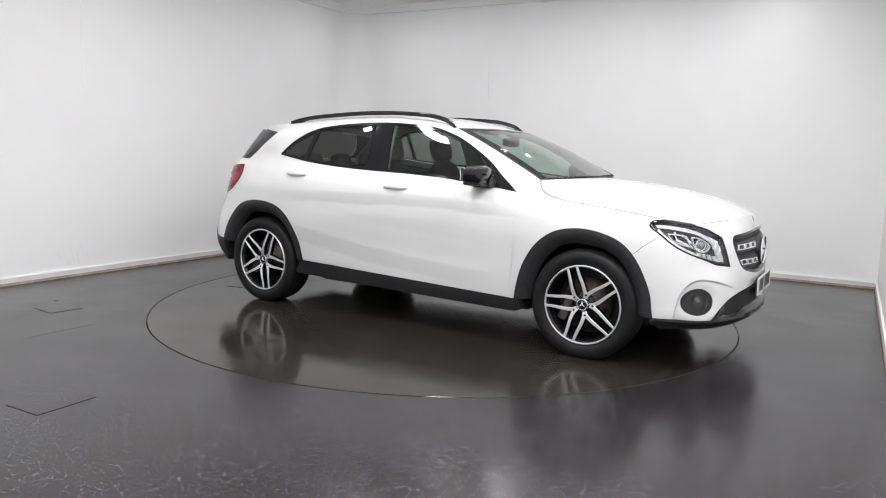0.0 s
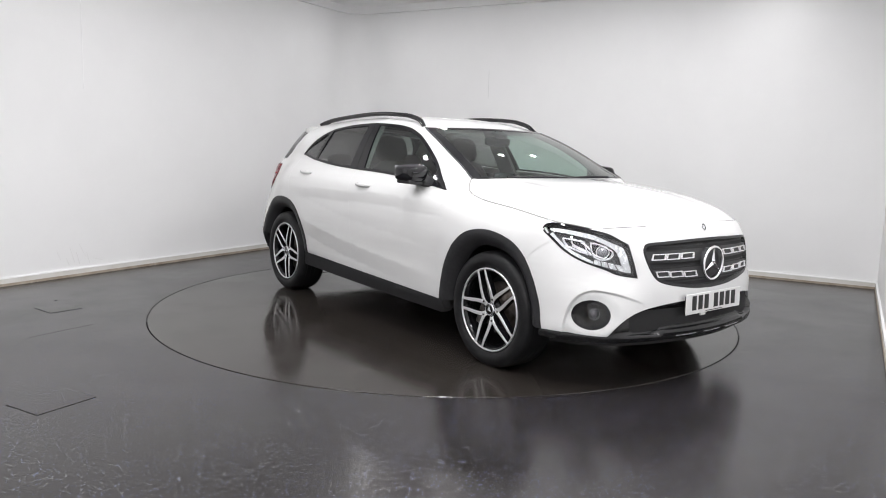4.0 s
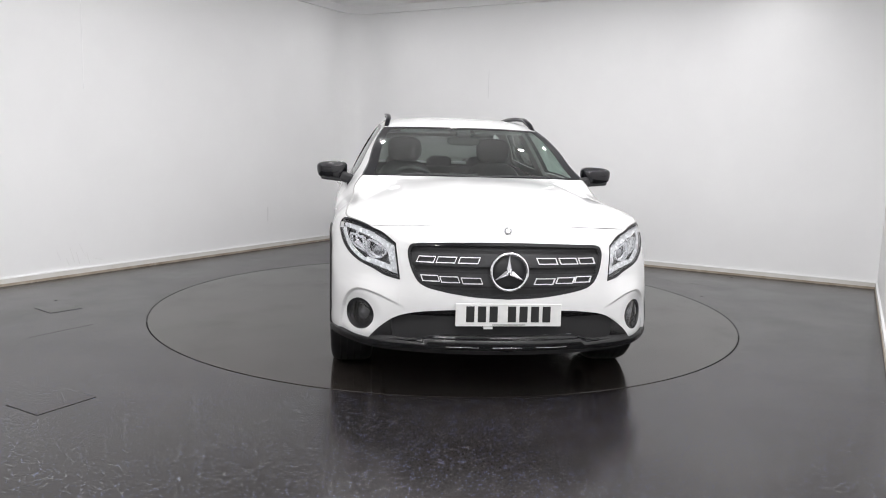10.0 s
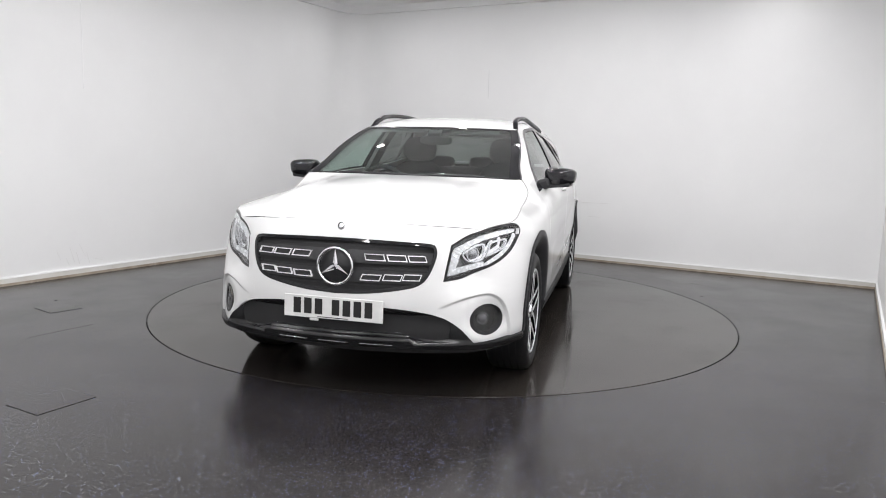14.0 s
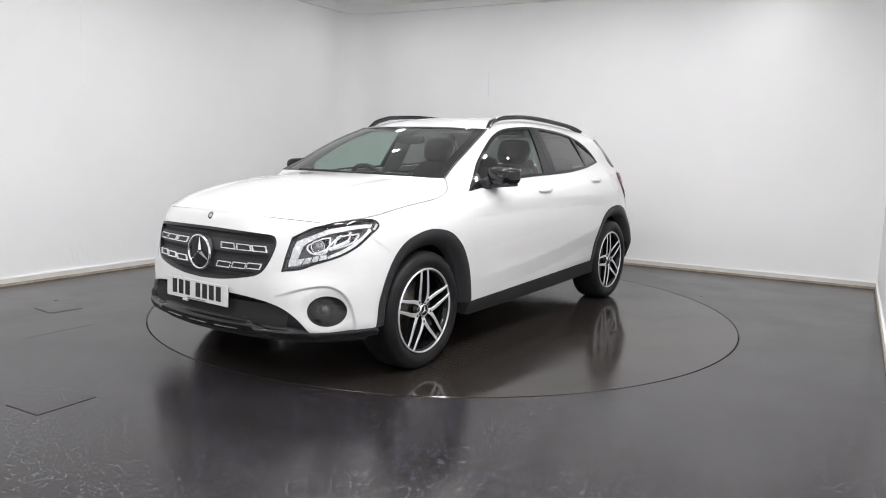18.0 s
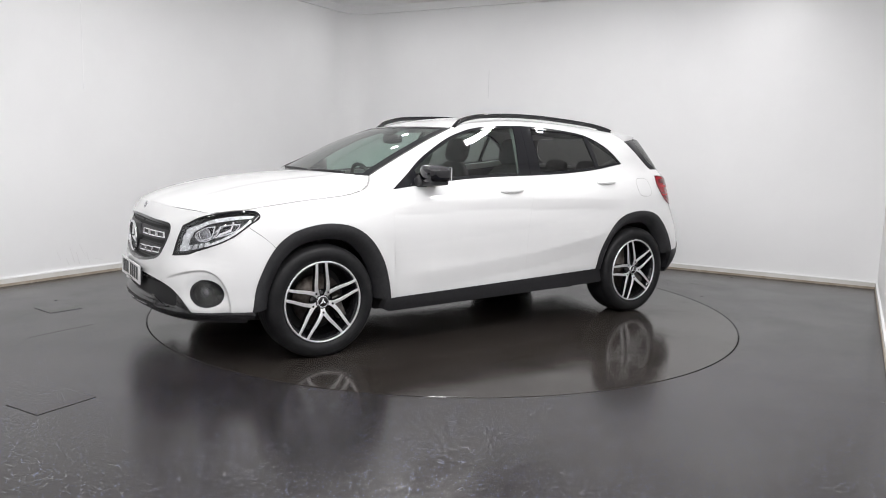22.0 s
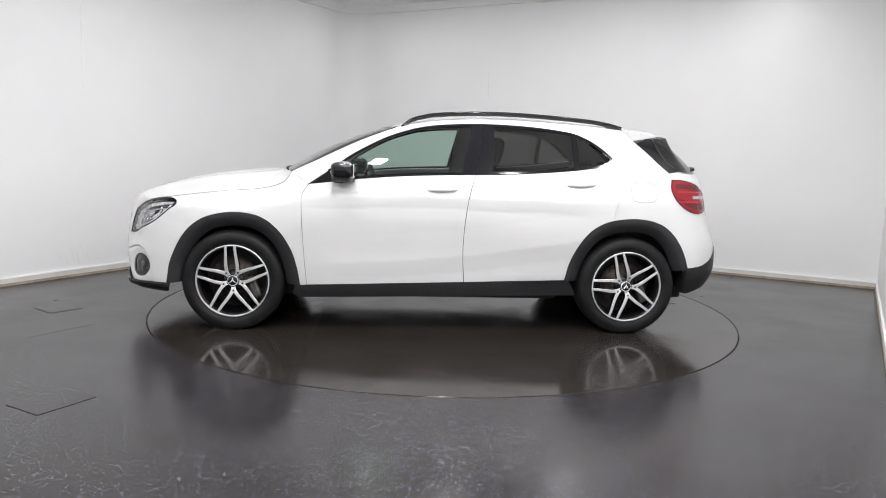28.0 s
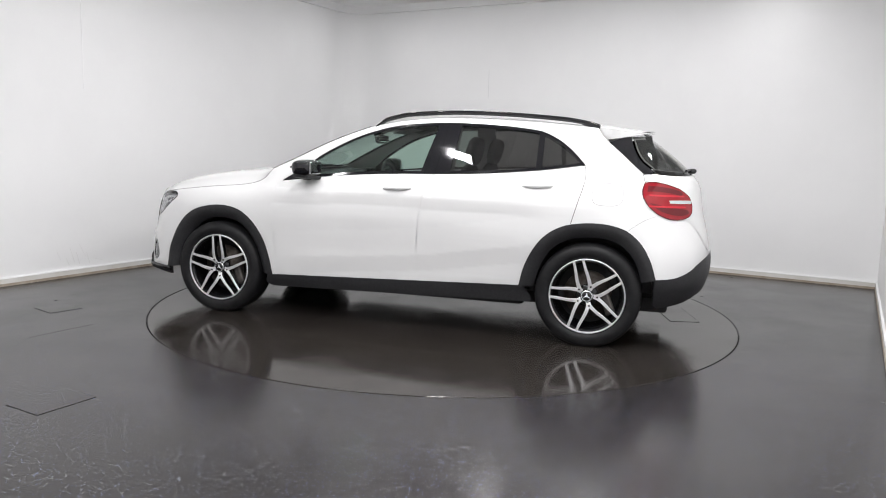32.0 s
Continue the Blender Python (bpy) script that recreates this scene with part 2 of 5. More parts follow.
def panel(name, loops, fn, mat, parent, label="", gap=.002, depth=.018, grid=.04, out=0.0, shade=True, extra=(), bend=None):
    """A sheet cut along closed loops (the first is the outer edge, the others are holes) and laid on the surface fn(a, b, out), with a folded rim."""
    loops = [dense(shrink(l, gap if i == 0 else -gap), grid * .8) for i, l in enumerate(loops)]
    lo, hi = loops[0].min(0), loops[0].max(0)
    gx, gy = np.meshgrid(np.arange(lo[0], hi[0], grid), np.arange(lo[1], hi[1], grid))
    pts = np.stack([gx.ravel(), gy.ravel()], 1)
    if len(extra):
        ex = np.asarray(extra)
        pts = np.concatenate([pts[[np.min(np.sum((ex - q) ** 2, axis=1)) > (.5 * grid) ** 2 for q in pts]], ex])
    keep = inside(pts, loops[0])
    for l in loops[1:]:
        keep &= ~inside(pts, l)
    edge = np.concatenate(loops)
    pts = pts[keep]
    if len(pts):
        far = np.array([np.min(np.sum((edge - q) ** 2, axis=1)) > (.45 * grid) ** 2 for q in pts])
        pts = pts[far]
    flat, edges, k = [], [], 0
    for l in loops:
        edges += [(k + i, k + (i + 1) % len(l)) for i in range(len(l))]
        flat += [Vector((float(a), float(b))) for a, b in l]
        k += len(l)
    flat += [Vector((float(a), float(b))) for a, b in pts]
    v2, _, tris, *_ = geometry.delaunay_2d_cdt(flat, edges, [], 0, 1e-6)
    verts, faces = [fn(v.x, v.y, out) for v in v2], []
    mid = np.array([[sum(v2[i].x for i in t) / 3, sum(v2[i].y for i in t) / 3] for t in tris])
    good = inside(mid, loops[0])
    for l in loops[1:]:
        good &= ~inside(mid, l)
    for t, keep_it in zip(tris, good):
        if not keep_it:
            continue
        t = list(t)
        a, b, c = (v2[i] for i in t[:3])
        turn_ = (b - a).cross(c - a)
        if abs(turn_) < 2e-7:
            continue
        if turn_ < 0:
            t.reverse()
        faces.append(tuple(t))
    flat_pts = [(v.x, v.y) for v in v2]
    if depth:
        for i, l in enumerate(loops):
            area = np.sum(l[:, 0] * np.roll(l[:, 1], -1) - np.roll(l[:, 0], -1) * l[:, 1])
            ring = l if (area > 0) == (i == 0) else l[::-1]
            base, n = len(verts), len(ring)
            verts += [fn(a, b, out) for a, b in ring] + [fn(a, b, out - depth) for a, b in ring]
            flat_pts += [(a, b) for a, b in ring] * 2
            faces += [(base + j, base + n + j, base + n + (j + 1) % n, base + (j + 1) % n) for j in range(n)]
    ob = mesh_ob(name, verts, faces, mat, parent, label)
    if shade:
        e, normals, known = .10 if bend else .002, [], {}
        turned = bend or fn
        for a, b in flat_pts:
            k = (round(a, 5), round(b, 5))
            if k not in known:
                known[k] = (turned(a + e, b, out) - turned(a - e, b, out)).cross(turned(a, b + e, out) - turned(a, b - e, out)).normalized()
            normals.append(known[k])
        ob.data.normals_split_custom_set_from_vertices(normals)
    return ob


def patch(name, fn, nu, nv, mat, parent, label="", flip=False):
    """A sheet fn(u, v), u and v from 0 to 1."""
    verts = [fn(i / nu, j / nv) for j in range(nv + 1) for i in range(nu + 1)]
    w = nu + 1
    faces = [(j * w + i, j * w + i + 1, (j + 1) * w + i + 1, (j + 1) * w + i) for j in range(nv) for i in range(nu)]
    return mesh_ob(name, verts, [f[::-1] for f in faces] if flip else faces, mat, parent, label)


def flip(loop):
    """The same loop on the car's right side."""
    return np.array([(-a, b) for a, b in loop])


def structure(ob, label, category):
    return tagged(ob, label, category, "", "structure")


from mathutils import geometry

# ---- the car's skin: a plan curve, and how far the skin lies inside it at each height ----
PLAN = [(2.232, 0), (2.223, .22), (2.180, .45), (2.080, .668), (1.950, .785), (1.780, .866), (1.55, .892), (1.35, .897), (1.0, .902),
        (.5, .904), (0, .904), (-.5, .904), (-1.0, .902), (-1.35, .898), (-1.6, .893), (-1.77, .882), (-1.90, .830), (-2.005, .735),
        (-2.082, .58), (-2.12, .38), (-2.14, .19), (-2.145, 0)]


def spline(points, per=8):
    """A Catmull-Rom curve through points of any dimension."""
    p = [np.array(q, float) for q in points]
    if len(p) < 3:
        return [p[0] + (p[-1] - p[0]) * i / per for i in range(per + 1)]
    out = []
    for i in range(len(p) - 1):
        a, b = p[i], p[i + 1]
        ta = (b - p[i - 1]) / 2 if i else (b - a)
        tb = (p[i + 2] - a) / 2 if i + 2 < len(p) else (b - a)
        la, lb, d = np.linalg.norm(ta), np.linalg.norm(tb), np.linalg.norm(b - a)
        ta, tb = ta * min(1, 1.6 * d / max(la, 1e-9)), tb * min(1, 1.6 * d / max(lb, 1e-9))
        for k in range(per):
            t = k / per
            out.append(a * (2 * t**3 - 3 * t**2 + 1) + ta * (t**3 - 2 * t**2 + t) + b * (3 * t**2 - 2 * t**3) + tb * (t**3 - t**2))
    return out + [p[-1]]


_half = PLAN[::-1][:-1] + [(x, -y) for x, y in PLAN]          # rear centre, left side, nose, right side
_whole = np.array(spline([(x, y) for x, y in _half], 16))
_nose = int(np.argmax(_whole[:, 0]))
_left = _whole[_nose::-1]                                       # nose to tail along the left side
_len = np.concatenate([[0], np.cumsum(np.linalg.norm(np.diff(_left, axis=0), axis=1))])
_S = np.linspace(0, _len[-1], 700)
_X, _Y = np.interp(_S, _len, _left[:, 0]), np.interp(_S, _len, _left[:, 1])
_tx, _ty = np.gradient(_X, _S), np.gradient(_Y, _S)
for _ in range(6):                                              # soften the normals
    _tx[1:-1] = (_tx[:-2] + 2 * _tx[1:-1] + _tx[2:]) / 4
    _ty[1:-1] = (_ty[:-2] + 2 * _ty[1:-1] + _ty[2:]) / 4
_tx[0], _ty[0] = 0, 1
_NX, _NY = _ty, -_tx                                            # outward


def sof(x, y):
    """The place along the plan curve nearest to (x, y), y >= 0."""
    return float(_S[np.argmin((_X - x) ** 2 + (_Y - y) ** 2)])


def sx(x):
    """The same for a place on the side, by x alone."""
    return float(np.interp(-x, -_X, _S))


# height and inset, station by station from the nose to the tail
_ZK = np.arange(.15, 1.52, .01)
_PS, _PD = [], []


def station(x, y, v):
    """One cross-section: heights and insets by turns, at a place of the plan curve."""
    c = np.array(spline(list(zip(v[0::2], v[1::2])), 6))
    row = np.interp(_ZK, c[:, 0], c[:, 1])
    slope = (v[-1] - v[-3]) / (v[-2] - v[-4])
    _PS.append(sof(x, y))
    _PD.append(np.where(_ZK > v[-2], v[-1] + (_ZK - v[-2]) * slope, row))


station(2.232, 0, [.17, .15, .20, .07, .25, .02, .33, 0, .46, .006, .59, .014, .67, .020, .72, .032, .80, .064, .86, .086, .89, .112, .93, .17])
station(2.18, .45, [.17, .14, .20, .07, .25, .03, .33, .003, .42, .001, .52, .004, .60, .012, .70, .026, .79, .046, .86, .084, .89, .108, .93, .16])
station(2.08, .668, [.17, .14, .22, .05, .31, 0, .42, .002, .52, .018, .62, .056, .70, .068, .79, .090, .86, .112, .92, .165])
station(1.95, .785, [.17, .13, .22, .05, .31, 0, .42, 0, .52, .008, .62, .028, .70, .042, .79, .065, .86, .092, .92, .15])
station(1.78, .866, [.17, .10, .22, .04, .31, 0, .42, 0, .52, .003, .62, .010, .70, .020, .80, .040, .868, .062, .90, .085, .93, .13, .97, .21])
station(1.35, .897, [.17, .09, .22, .04, .31, .01, .5, .004, .65, 0, .75, .002, .82, .013, .88, .042, .92, .085, .945, .130, .97, .20, 1.0, .29])
station(1.10, .90, [.17, .09, .22, .05, .31, .02, .5, .006, .65, 0, .75, .002, .82, .010, .88, .030, .93, .072, .965, .125, 1.0, .165, 1.05, .22, 1.1, .30])
station(.92, .902, [.17, .10, .22, .06, .31, .024, .42, .014, .6, .006, .75, .001, .85, .010, .92, .034, .97, .074, .995, .096, 1.05, .142, 1.08, .17, 1.2, .30, 1.4, .46])
station(.5, .904, [.17, .11, .22, .06, .31, .026, .42, .018, .54, .015, .66, .004, .78, 0, .88, .008, .95, .026, 1.0, .058, 1.04, .090, 1.2, .195, 1.3, .272, 1.40, .36, 1.46, .42])
station(.2, .904, [.17, .11, .22, .06, .32, .027, .43, .020, .54, .017, .66, .006, .78, 0, .9, .008, .97, .026, 1.03, .062, 1.065, .094, 1.2, .172, 1.3, .240, 1.385, .318, 1.42, .36, 1.46, .41])
station(-.25, .904, [.17, .11, .22, .06, .33, .028, .45, .022, .56, .017, .68, .006, .78, 0, .9, .007, .97, .023, 1.03, .061, 1.077, .103, 1.2, .165, 1.3, .220, 1.425, .302, 1.46, .342, 1.48, .39])
station(-.9, .902, [.17, .11, .22, .07, .33, .040, .39, .022, .5, .014, .62, .005, .75, 0, .9, .006, 1.0, .030, 1.06, .075, 1.12, .124, 1.2, .172, 1.3, .236, 1.405, .318, 1.44, .36, 1.48, .43])
station(-1.35, .898, [.17, .10, .25, .05, .38, .01, .5, 0, .75, 0, .85, .006, .95, .022, 1.05, .074, 1.10, .122, 1.163, .170, 1.25, .200, 1.331, .240, 1.38, .29, 1.42, .36, 1.46, .44])
station(-1.6, .893, [.17, .10, .25, .06, .38, .015, .5, 0, .62, .005, .75, .020, .85, .040, .95, .066, 1.05, .118, 1.138, .180, 1.25, .228, 1.33, .275, 1.38, .33, 1.44, .42])
station(-1.77, .885, [.22, .10, .3, .05, .40, .012, .475, 0, .6, .012, .7, .034, .8, .058, .852, .072, .95, .095, 1.076, .140, 1.138, .190, 1.25, .27, 1.35, .36, 1.42, .43])
station(-2.005, .735, [.22, .16, .30, .07, .38, .02, .45, 0, .55, 0, .65, .014, .74, .046, .85, .086, .92, .106, 1.06, .146, 1.135, .205, 1.217, .285, 1.28, .338, 1.33, .388, 1.387, .45, 1.42, .50])
station(-2.12, .38, [.22, .20, .30, .08, .38, .03, .46, .005, .54, 0, .63, .006, .75, .030, .86, .060, .97, .080, 1.05, .096, 1.135, .156, 1.217, .262, 1.28, .350, 1.33, .412, 1.387, .475, 1.42, .52])
station(-2.145, 0, [.22, .20, .30, .08, .38, .03, .46, .005, .54, 0, .63, .02, .75, .050, .86, .080, .97, .100, 1.05, .116, 1.135, .176, 1.217, .28, 1.28, .368, 1.33, .430, 1.387, .49, 1.42, .53])
_PS, _PD = np.array(_PS), np.array(_PD)
_PM = np.zeros_like(_PD)                                        # monotone slopes along the car
_dd = np.diff(_PD, axis=0) / np.diff(_PS)[:, None]
for _i in range(1, len(_PS) - 1):
    _a, _b = _dd[_i - 1], _dd[_i]
    _PM[_i] = np.where(_a * _b > 0, 2 * _a * _b / np.where(_a + _b == 0, 1, _a + _b), 0)


def inset(s, z):
    k = min(max((z - .15) / .01, 0), len(_ZK) - 1.001)
    j, fz = int(k), k - int(k)
    i = int(min(max(np.searchsorted(_PS, s) - 1, 0), len(_PS) - 2))
    h = _PS[i + 1] - _PS[i]
    t = min(max((s - _PS[i]) / h, 0), 1)
    a, b = _PD[i, j] * (1 - fz) + _PD[i, j + 1] * fz, _PD[i + 1, j] * (1 - fz) + _PD[i + 1, j + 1] * fz
    ma, mb = _PM[i, j] * h, _PM[i + 1, j] * h
    return a * (2 * t**3 - 3 * t**2 + 1) + ma * (t**3 - 2 * t**2 + t) + b * (3 * t**2 - 2 * t**3) + mb * (t**3 - t**2)


_CR = [sx(x) for x in (.86, .60, .2, -.3, -.9, -1.25)]


def crease(s, z):
    """The two folds along the doors: a shoulder line and a rising line above the sill."""
    if not _CR[0] - .2 < s < _CR[5]:
        return 0.0
    up = float(np.interp(s, _CR, (.918, .926, .936, .928, .915, .905)))
    low = float(np.interp(s, _CR, (.455, .474, .502, .546, .640, .72)))
    fade = min(1, max(0, (s - _CR[0] + .2) / .3)) * min(1, max(0, (_CR[5] - s) / .35))
    fade_low = min(1, max(0, (s - _CR[0]) / .25)) * min(1, max(0, (_CR[5] - s) / .35))
    d, e = z - up, z - low
    soft = lambda v, wide, below: max(0, 1 - (math.sqrt(v * v + .00002) - .0045) / (wide if v > 0 else below))
    return .0095 * soft(d, .11, .075) * fade + .0085 * soft(e, .18, .11) * fade_low


def skin(s, z, out=0.0):
    """A point of the car's skin, out metres proud of it. s < 0: the right side."""
    a = abs(s)
    d = inset(a, z) - out - crease(a, z)
    x = float(np.interp(a, _S, _X) - np.interp(a, _S, _NX) * d)
    y = float(np.interp(a, _S, _Y) - np.interp(a, _S, _NY) * d)
    return Vector((x, max(y, 0) if s >= 0 else -max(y, 0), z))


# ---- the bay ----
CORNER, FAR_RIGHT = Vector((-1.31, 4.25)), Vector((4.27, 1.245))
LEFT_DIR = Vector((-2.42, -4.08)).normalized()
THIRD_DIR = Vector((-1.45, -2.59)).normalized()
RIGHT_DIR = (FAR_RIGHT - CORNER).normalized()
COVE = .42
LEFT_END = CORNER + LEFT_DIR * 9.6
THIRD_END = FAR_RIGHT + THIRD_DIR * 9.6


def corner_arc(n=28):
    """The rounded corner between the two far walls."""
    a, b = CORNER + LEFT_DIR * COVE, CORNER + RIGHT_DIR * COVE
    return [(a * (1 - t) ** 2 + CORNER * 2 * t * (1 - t) + b * t * t) for t in (i / n for i in range(n + 1))]


def wall_strip(name, path, z0, z1, thick, mat, smooth=False):
    """A wall that stands outside a line on the floor; the room lies to the right of the line's direction."""
    n = len(path)
    verts = []
    for k, p in enumerate(path):
        d = ((path[min(k + 1, n - 1)] - path[max(k - 1, 0)])).normalized()
        o = Vector((-d.y, d.x)) * thick
        verts += [(p.x, p.y, z0), (p.x, p.y, z1), (p.x + o.x, p.y + o.y, z1), (p.x + o.x, p.y + o.y, z0)]
    faces = [] if smooth else [(0, 1, 2, 3), tuple(4 * (n - 1) + k for k in (3, 2, 1, 0))]
    for k in range(n - 1):
        for a in range(4):
            b = (a + 1) % 4
            faces.append((4 * k + a, 4 * (k + 1) + a, 4 * (k + 1) + b, 4 * k + b))
    return mesh_ob(name, verts, faces, mat, None, "", smooth)


ARC = corner_arc()
LINES = {"left": [LEFT_END, ARC[0]], "corner": ARC, "right": [ARC[-1], FAR_RIGHT], "near": [FAR_RIGHT, THIRD_END], "rear": [THIRD_END, LEFT_END]}
for key, line in LINES.items():
    wl = wall_strip("wall_" + key, line, 0, CEILING + .2, .15, M_WALL)
    structure(wl, "plain white painted wall of the bay", "wall")
    inner = [p for p in line]
    sk = wall_strip("baseboard_" + key, [p + Vector((0, 0)) for p in inner], .022, .062, -.014, M_SKIRT, False)
    structure(sk, "pale scuffed vinyl skirting along the wall", "skirting")
    # the light on the skirting's top edge, put in as a whiter strip
    bd = wall_strip("trim_lit_edge_" + key, inner, .062, .072, -.015, M_JOINT_LITEDGE, False)
    structure(bd, "whiter strip drawn for the lit top edge of the skirting", "trim")
    ed = wall_strip("trim_" + key, inner, 0, .022, -.018, M_SKIRT_EDGE, False)
    structure(ed, "brown dirt-stained lower edge of the skirting", "trim")
    co = wall_strip("trim_ceiling_" + key, inner, CEILING - .095, CEILING, -.05, M_CEIL, False)
    structure(co, "grey painted cornice strip under the ceiling", "cornice")

ROOM = [(p.x, p.y) for p in [LEFT_END] + ARC + [FAR_RIGHT, THIRD_END]]


def flat_at(z):
    return lambda a, b, out=0: Vector((a, b, z + out))


RING = 2.2387
circle = [(math.cos(2 * math.pi * i / 160) * (RING + .011), math.sin(2 * math.pi * i / 160) * (RING + .011)) for i in range(160)]
floor_ob = panel("floor", [ROOM, circle], flat_at(0), M_FLOOR, None, gap=0, depth=.06, grid=.6)
structure(floor_ob, "wet dark grey vinyl floor with fine light flecks", "floor")
pit = part("floor_pit", bmesh.new(), M_PIT, None)
pv, pf = lathe([(0, -.062), (RING + .04, -.062), (RING + .04, -.2), (0, -.2)], 96, "Z")
pit.data.from_pydata(pv, [], pf)
pit.data.materials.clear(), pit.data.materials.append(M_PIT)
structure(pit, "dark pit under the turntable", "pit")
ceil = panel("ceiling", [ROOM], flat_at(CEILING), M_CEIL, None, gap=0, depth=-.1, grid=2)
structure(ceil, "plain pale grey ceiling", "ceiling")

# ceiling lamps: small square panels; the last six are added to brighten the far walls
LAMPS = [(-2.15, .1, .34), (-1.0, -.5, .65), (.15, -.5, .85), (1.3, -.45, .61), (2.3, .35, .29), (-2.5, -1.9, .59), (-.7, -1.8, .9), (1.0, -2.4, 1.05), (2.0, -1.7, .87), (-3.4, -3.3, .66),
         (-1.8, -3.3, .81), (0, -3.4, 1.02), (.9, -3.6, 1.05), (-2.4, -4.9, .75), (-.6, -4.9, .83), (-.5, -6.1, .8), (-4.2, -3.6, .65), (-1.0, 1.1, .23), (1.0, .9, .19), (.1, 2.0, .2), (-.9, 2.85, .22),
         (1.5, 1.6, .17), (3.0, 1.2, .16)]


def ceiling_lamp(x, y, turn, share):
    side = .27 * math.sqrt(share)
    root = part("ceiling_lamp", box((side, side, .05), (0, 0, -.025), bevel=.006), M_LAMP_FRAME, None)
    root.matrix_basis = pose(x, y, CEILING, 0, 0, turn)
    part("diffuser", box((side - .03, side - .03, .012), (0, 0, -.053), bevel=.004), M_LAMP, root)
    la = bpy.data.lights.new("lamp_glow", "AREA")
    la.shape, la.size, la.size_y, la.energy, la.color = "RECTANGLE", side - .04, side - .04, PANEL_POWER * share, (1, .99, 1)
    lo = new("lamp_glow", la)
    lo.matrix_basis = pose(x, y, CEILING - .065, 0, 0, turn)
    return tagged(root, "white square ceiling light panel, switched on, set to even the wall light", "ceiling light", "ceiling lights")


for lamp_x, lamp_y, share in LAMPS:
    ceiling_lamp(lamp_x, lamp_y, 60, share)


# faint joints between the wall sheets, and scuffs low on the left wall
def wall_joint(base, direction, inward, along, z0, z1, w=.005, mat=M_SEAM):
    p = base + direction * along + inward * .0012
    ob = part("wall_seam", box((w, .003, z1 - z0), (0, 0, (z0 + z1) / 2)), mat, None)
    ob.matrix_basis = pose(p.x, p.y, 0, 0, 0, math.degrees(math.atan2(direction.y, direction.x)))
    return structure(ob, "faint joint between two white wall sheets", "seam")


IN_LEFT, IN_RIGHT = Vector((-LEFT_DIR.y, LEFT_DIR.x)), Vector((RIGHT_DIR.y, -RIGHT_DIR.x))
wall_joint(CORNER, LEFT_DIR, IN_LEFT, 3.92, 1.70, CEILING - .1, .008, M_JOINT_LITEDGE)
wall_joint(CORNER, LEFT_DIR, IN_LEFT, 1.62, .33, .50, .004)
wall_joint(CORNER, RIGHT_DIR, IN_RIGHT, 2.037, 1.88, 2.22, .003)



# ---- the turntable ----
tv, tf = lathe([(0, 0), (RING * .25, 0), (RING * .5, 0), (RING * .75, 0), (RING - .002, 0), (RING, -.002), (RING, -.06), (0, -.06)], 160, "Z")
turntable = mesh_ob("turntable", tv, tf, M_TABLE, None, "", False)
tagged(turntable, "round dark vinyl turntable set flush in the floor, wet", "turntable")


def hatch(parent, x, y, turn, w, h, label, mat):
    """A flush cover: a dark joint round a plate."""
    rim = [(-w / 2, -h / 2), (w / 2, -h / 2), (w / 2, h / 2), (-w / 2, h / 2)]
    ob = panel("floor_hatch", [np.array(rim)], flat_at(0), mat, parent, label, gap=.004, depth=.002, grid=.2, out=.0022)
    ob.matrix_basis = pose(x, y, 0, 0, 0, turn)
    panel("hatch_joint", [np.array(rim), shrink(rim, .004)], flat_at(0), M_PIT, ob, "dark joint round the hatch", gap=0, depth=0, grid=.2, out=.0012)
    return ob


hatch(turntable, -1.83, -.335, 13, .225, .49, "flush vinyl hatch", M_TABLE)
tagged(hatch(None, -1.868, -2.458, 61, .30, .245, "dark flush hatch in the vinyl floor", M_FLOOR), "dark flush hatch in the vinyl floor", "hatch", "floor hatches")
tagged(hatch(None, -2.86, -.545, 53, .23, .25, "dark flush hatch in the vinyl floor", M_FLOOR), "dark flush hatch in the vinyl floor", "hatch", "floor hatches")
for (x0, y0), (x1, y1) in (((-2.61, -1.36), (-2.39, -.98)), ((2.445, 1.274), (2.506, 1.224))):
    d = Vector((x1 - x0, y1 - y0))
    sm = part("floor_seam", box((d.length, .003, .0008), (0, 0, .0006)), M_HATCH, None)
    sm.matrix_basis = pose((x0 + x1) / 2, (y0 + y1) / 2, 0, 0, 0, math.degrees(math.atan2(d.y, d.x)))
    structure(sm, "thin welded seam in the vinyl floor", "seam")
for x, y, r in ((3.021, 1.717, .018), (2.33, .622, .013), (-3.02, -.28, .012)):
    v, fc = lathe([(0, .0016), (r * .7, .0016), (r, .0008)], 14, "Z")
    mark = mesh_ob("floor_mark", v, fc, M_PIT, None, "", False)
    mark.matrix_basis = pose(x, y, 0)
    structure(mark, "small dark filled hole in the vinyl floor", "mark")


# scuffs on the walls
def wall_scuff(direction, inward, a0, z0, a1, z1, w, mat):
    p, q = CORNER + direction * a0 + inward * .0012, CORNER + direction * a1 + inward * .0012
    d = Vector((q.x - p.x, q.y - p.y, z1 - z0))
    ob = part("wall_scuff", box((d.length, .0016, w), bevel=.0005, seg=1), mat, None)
    ob.matrix_basis = Matrix.Translation(((p.x + q.x) / 2, (p.y + q.y) / 2, (z0 + z1) / 2)) @ d.to_track_quat("X", "Z").to_matrix().to_4x4()
    return structure(ob, "faint grey scuff on the white wall", "scuff")


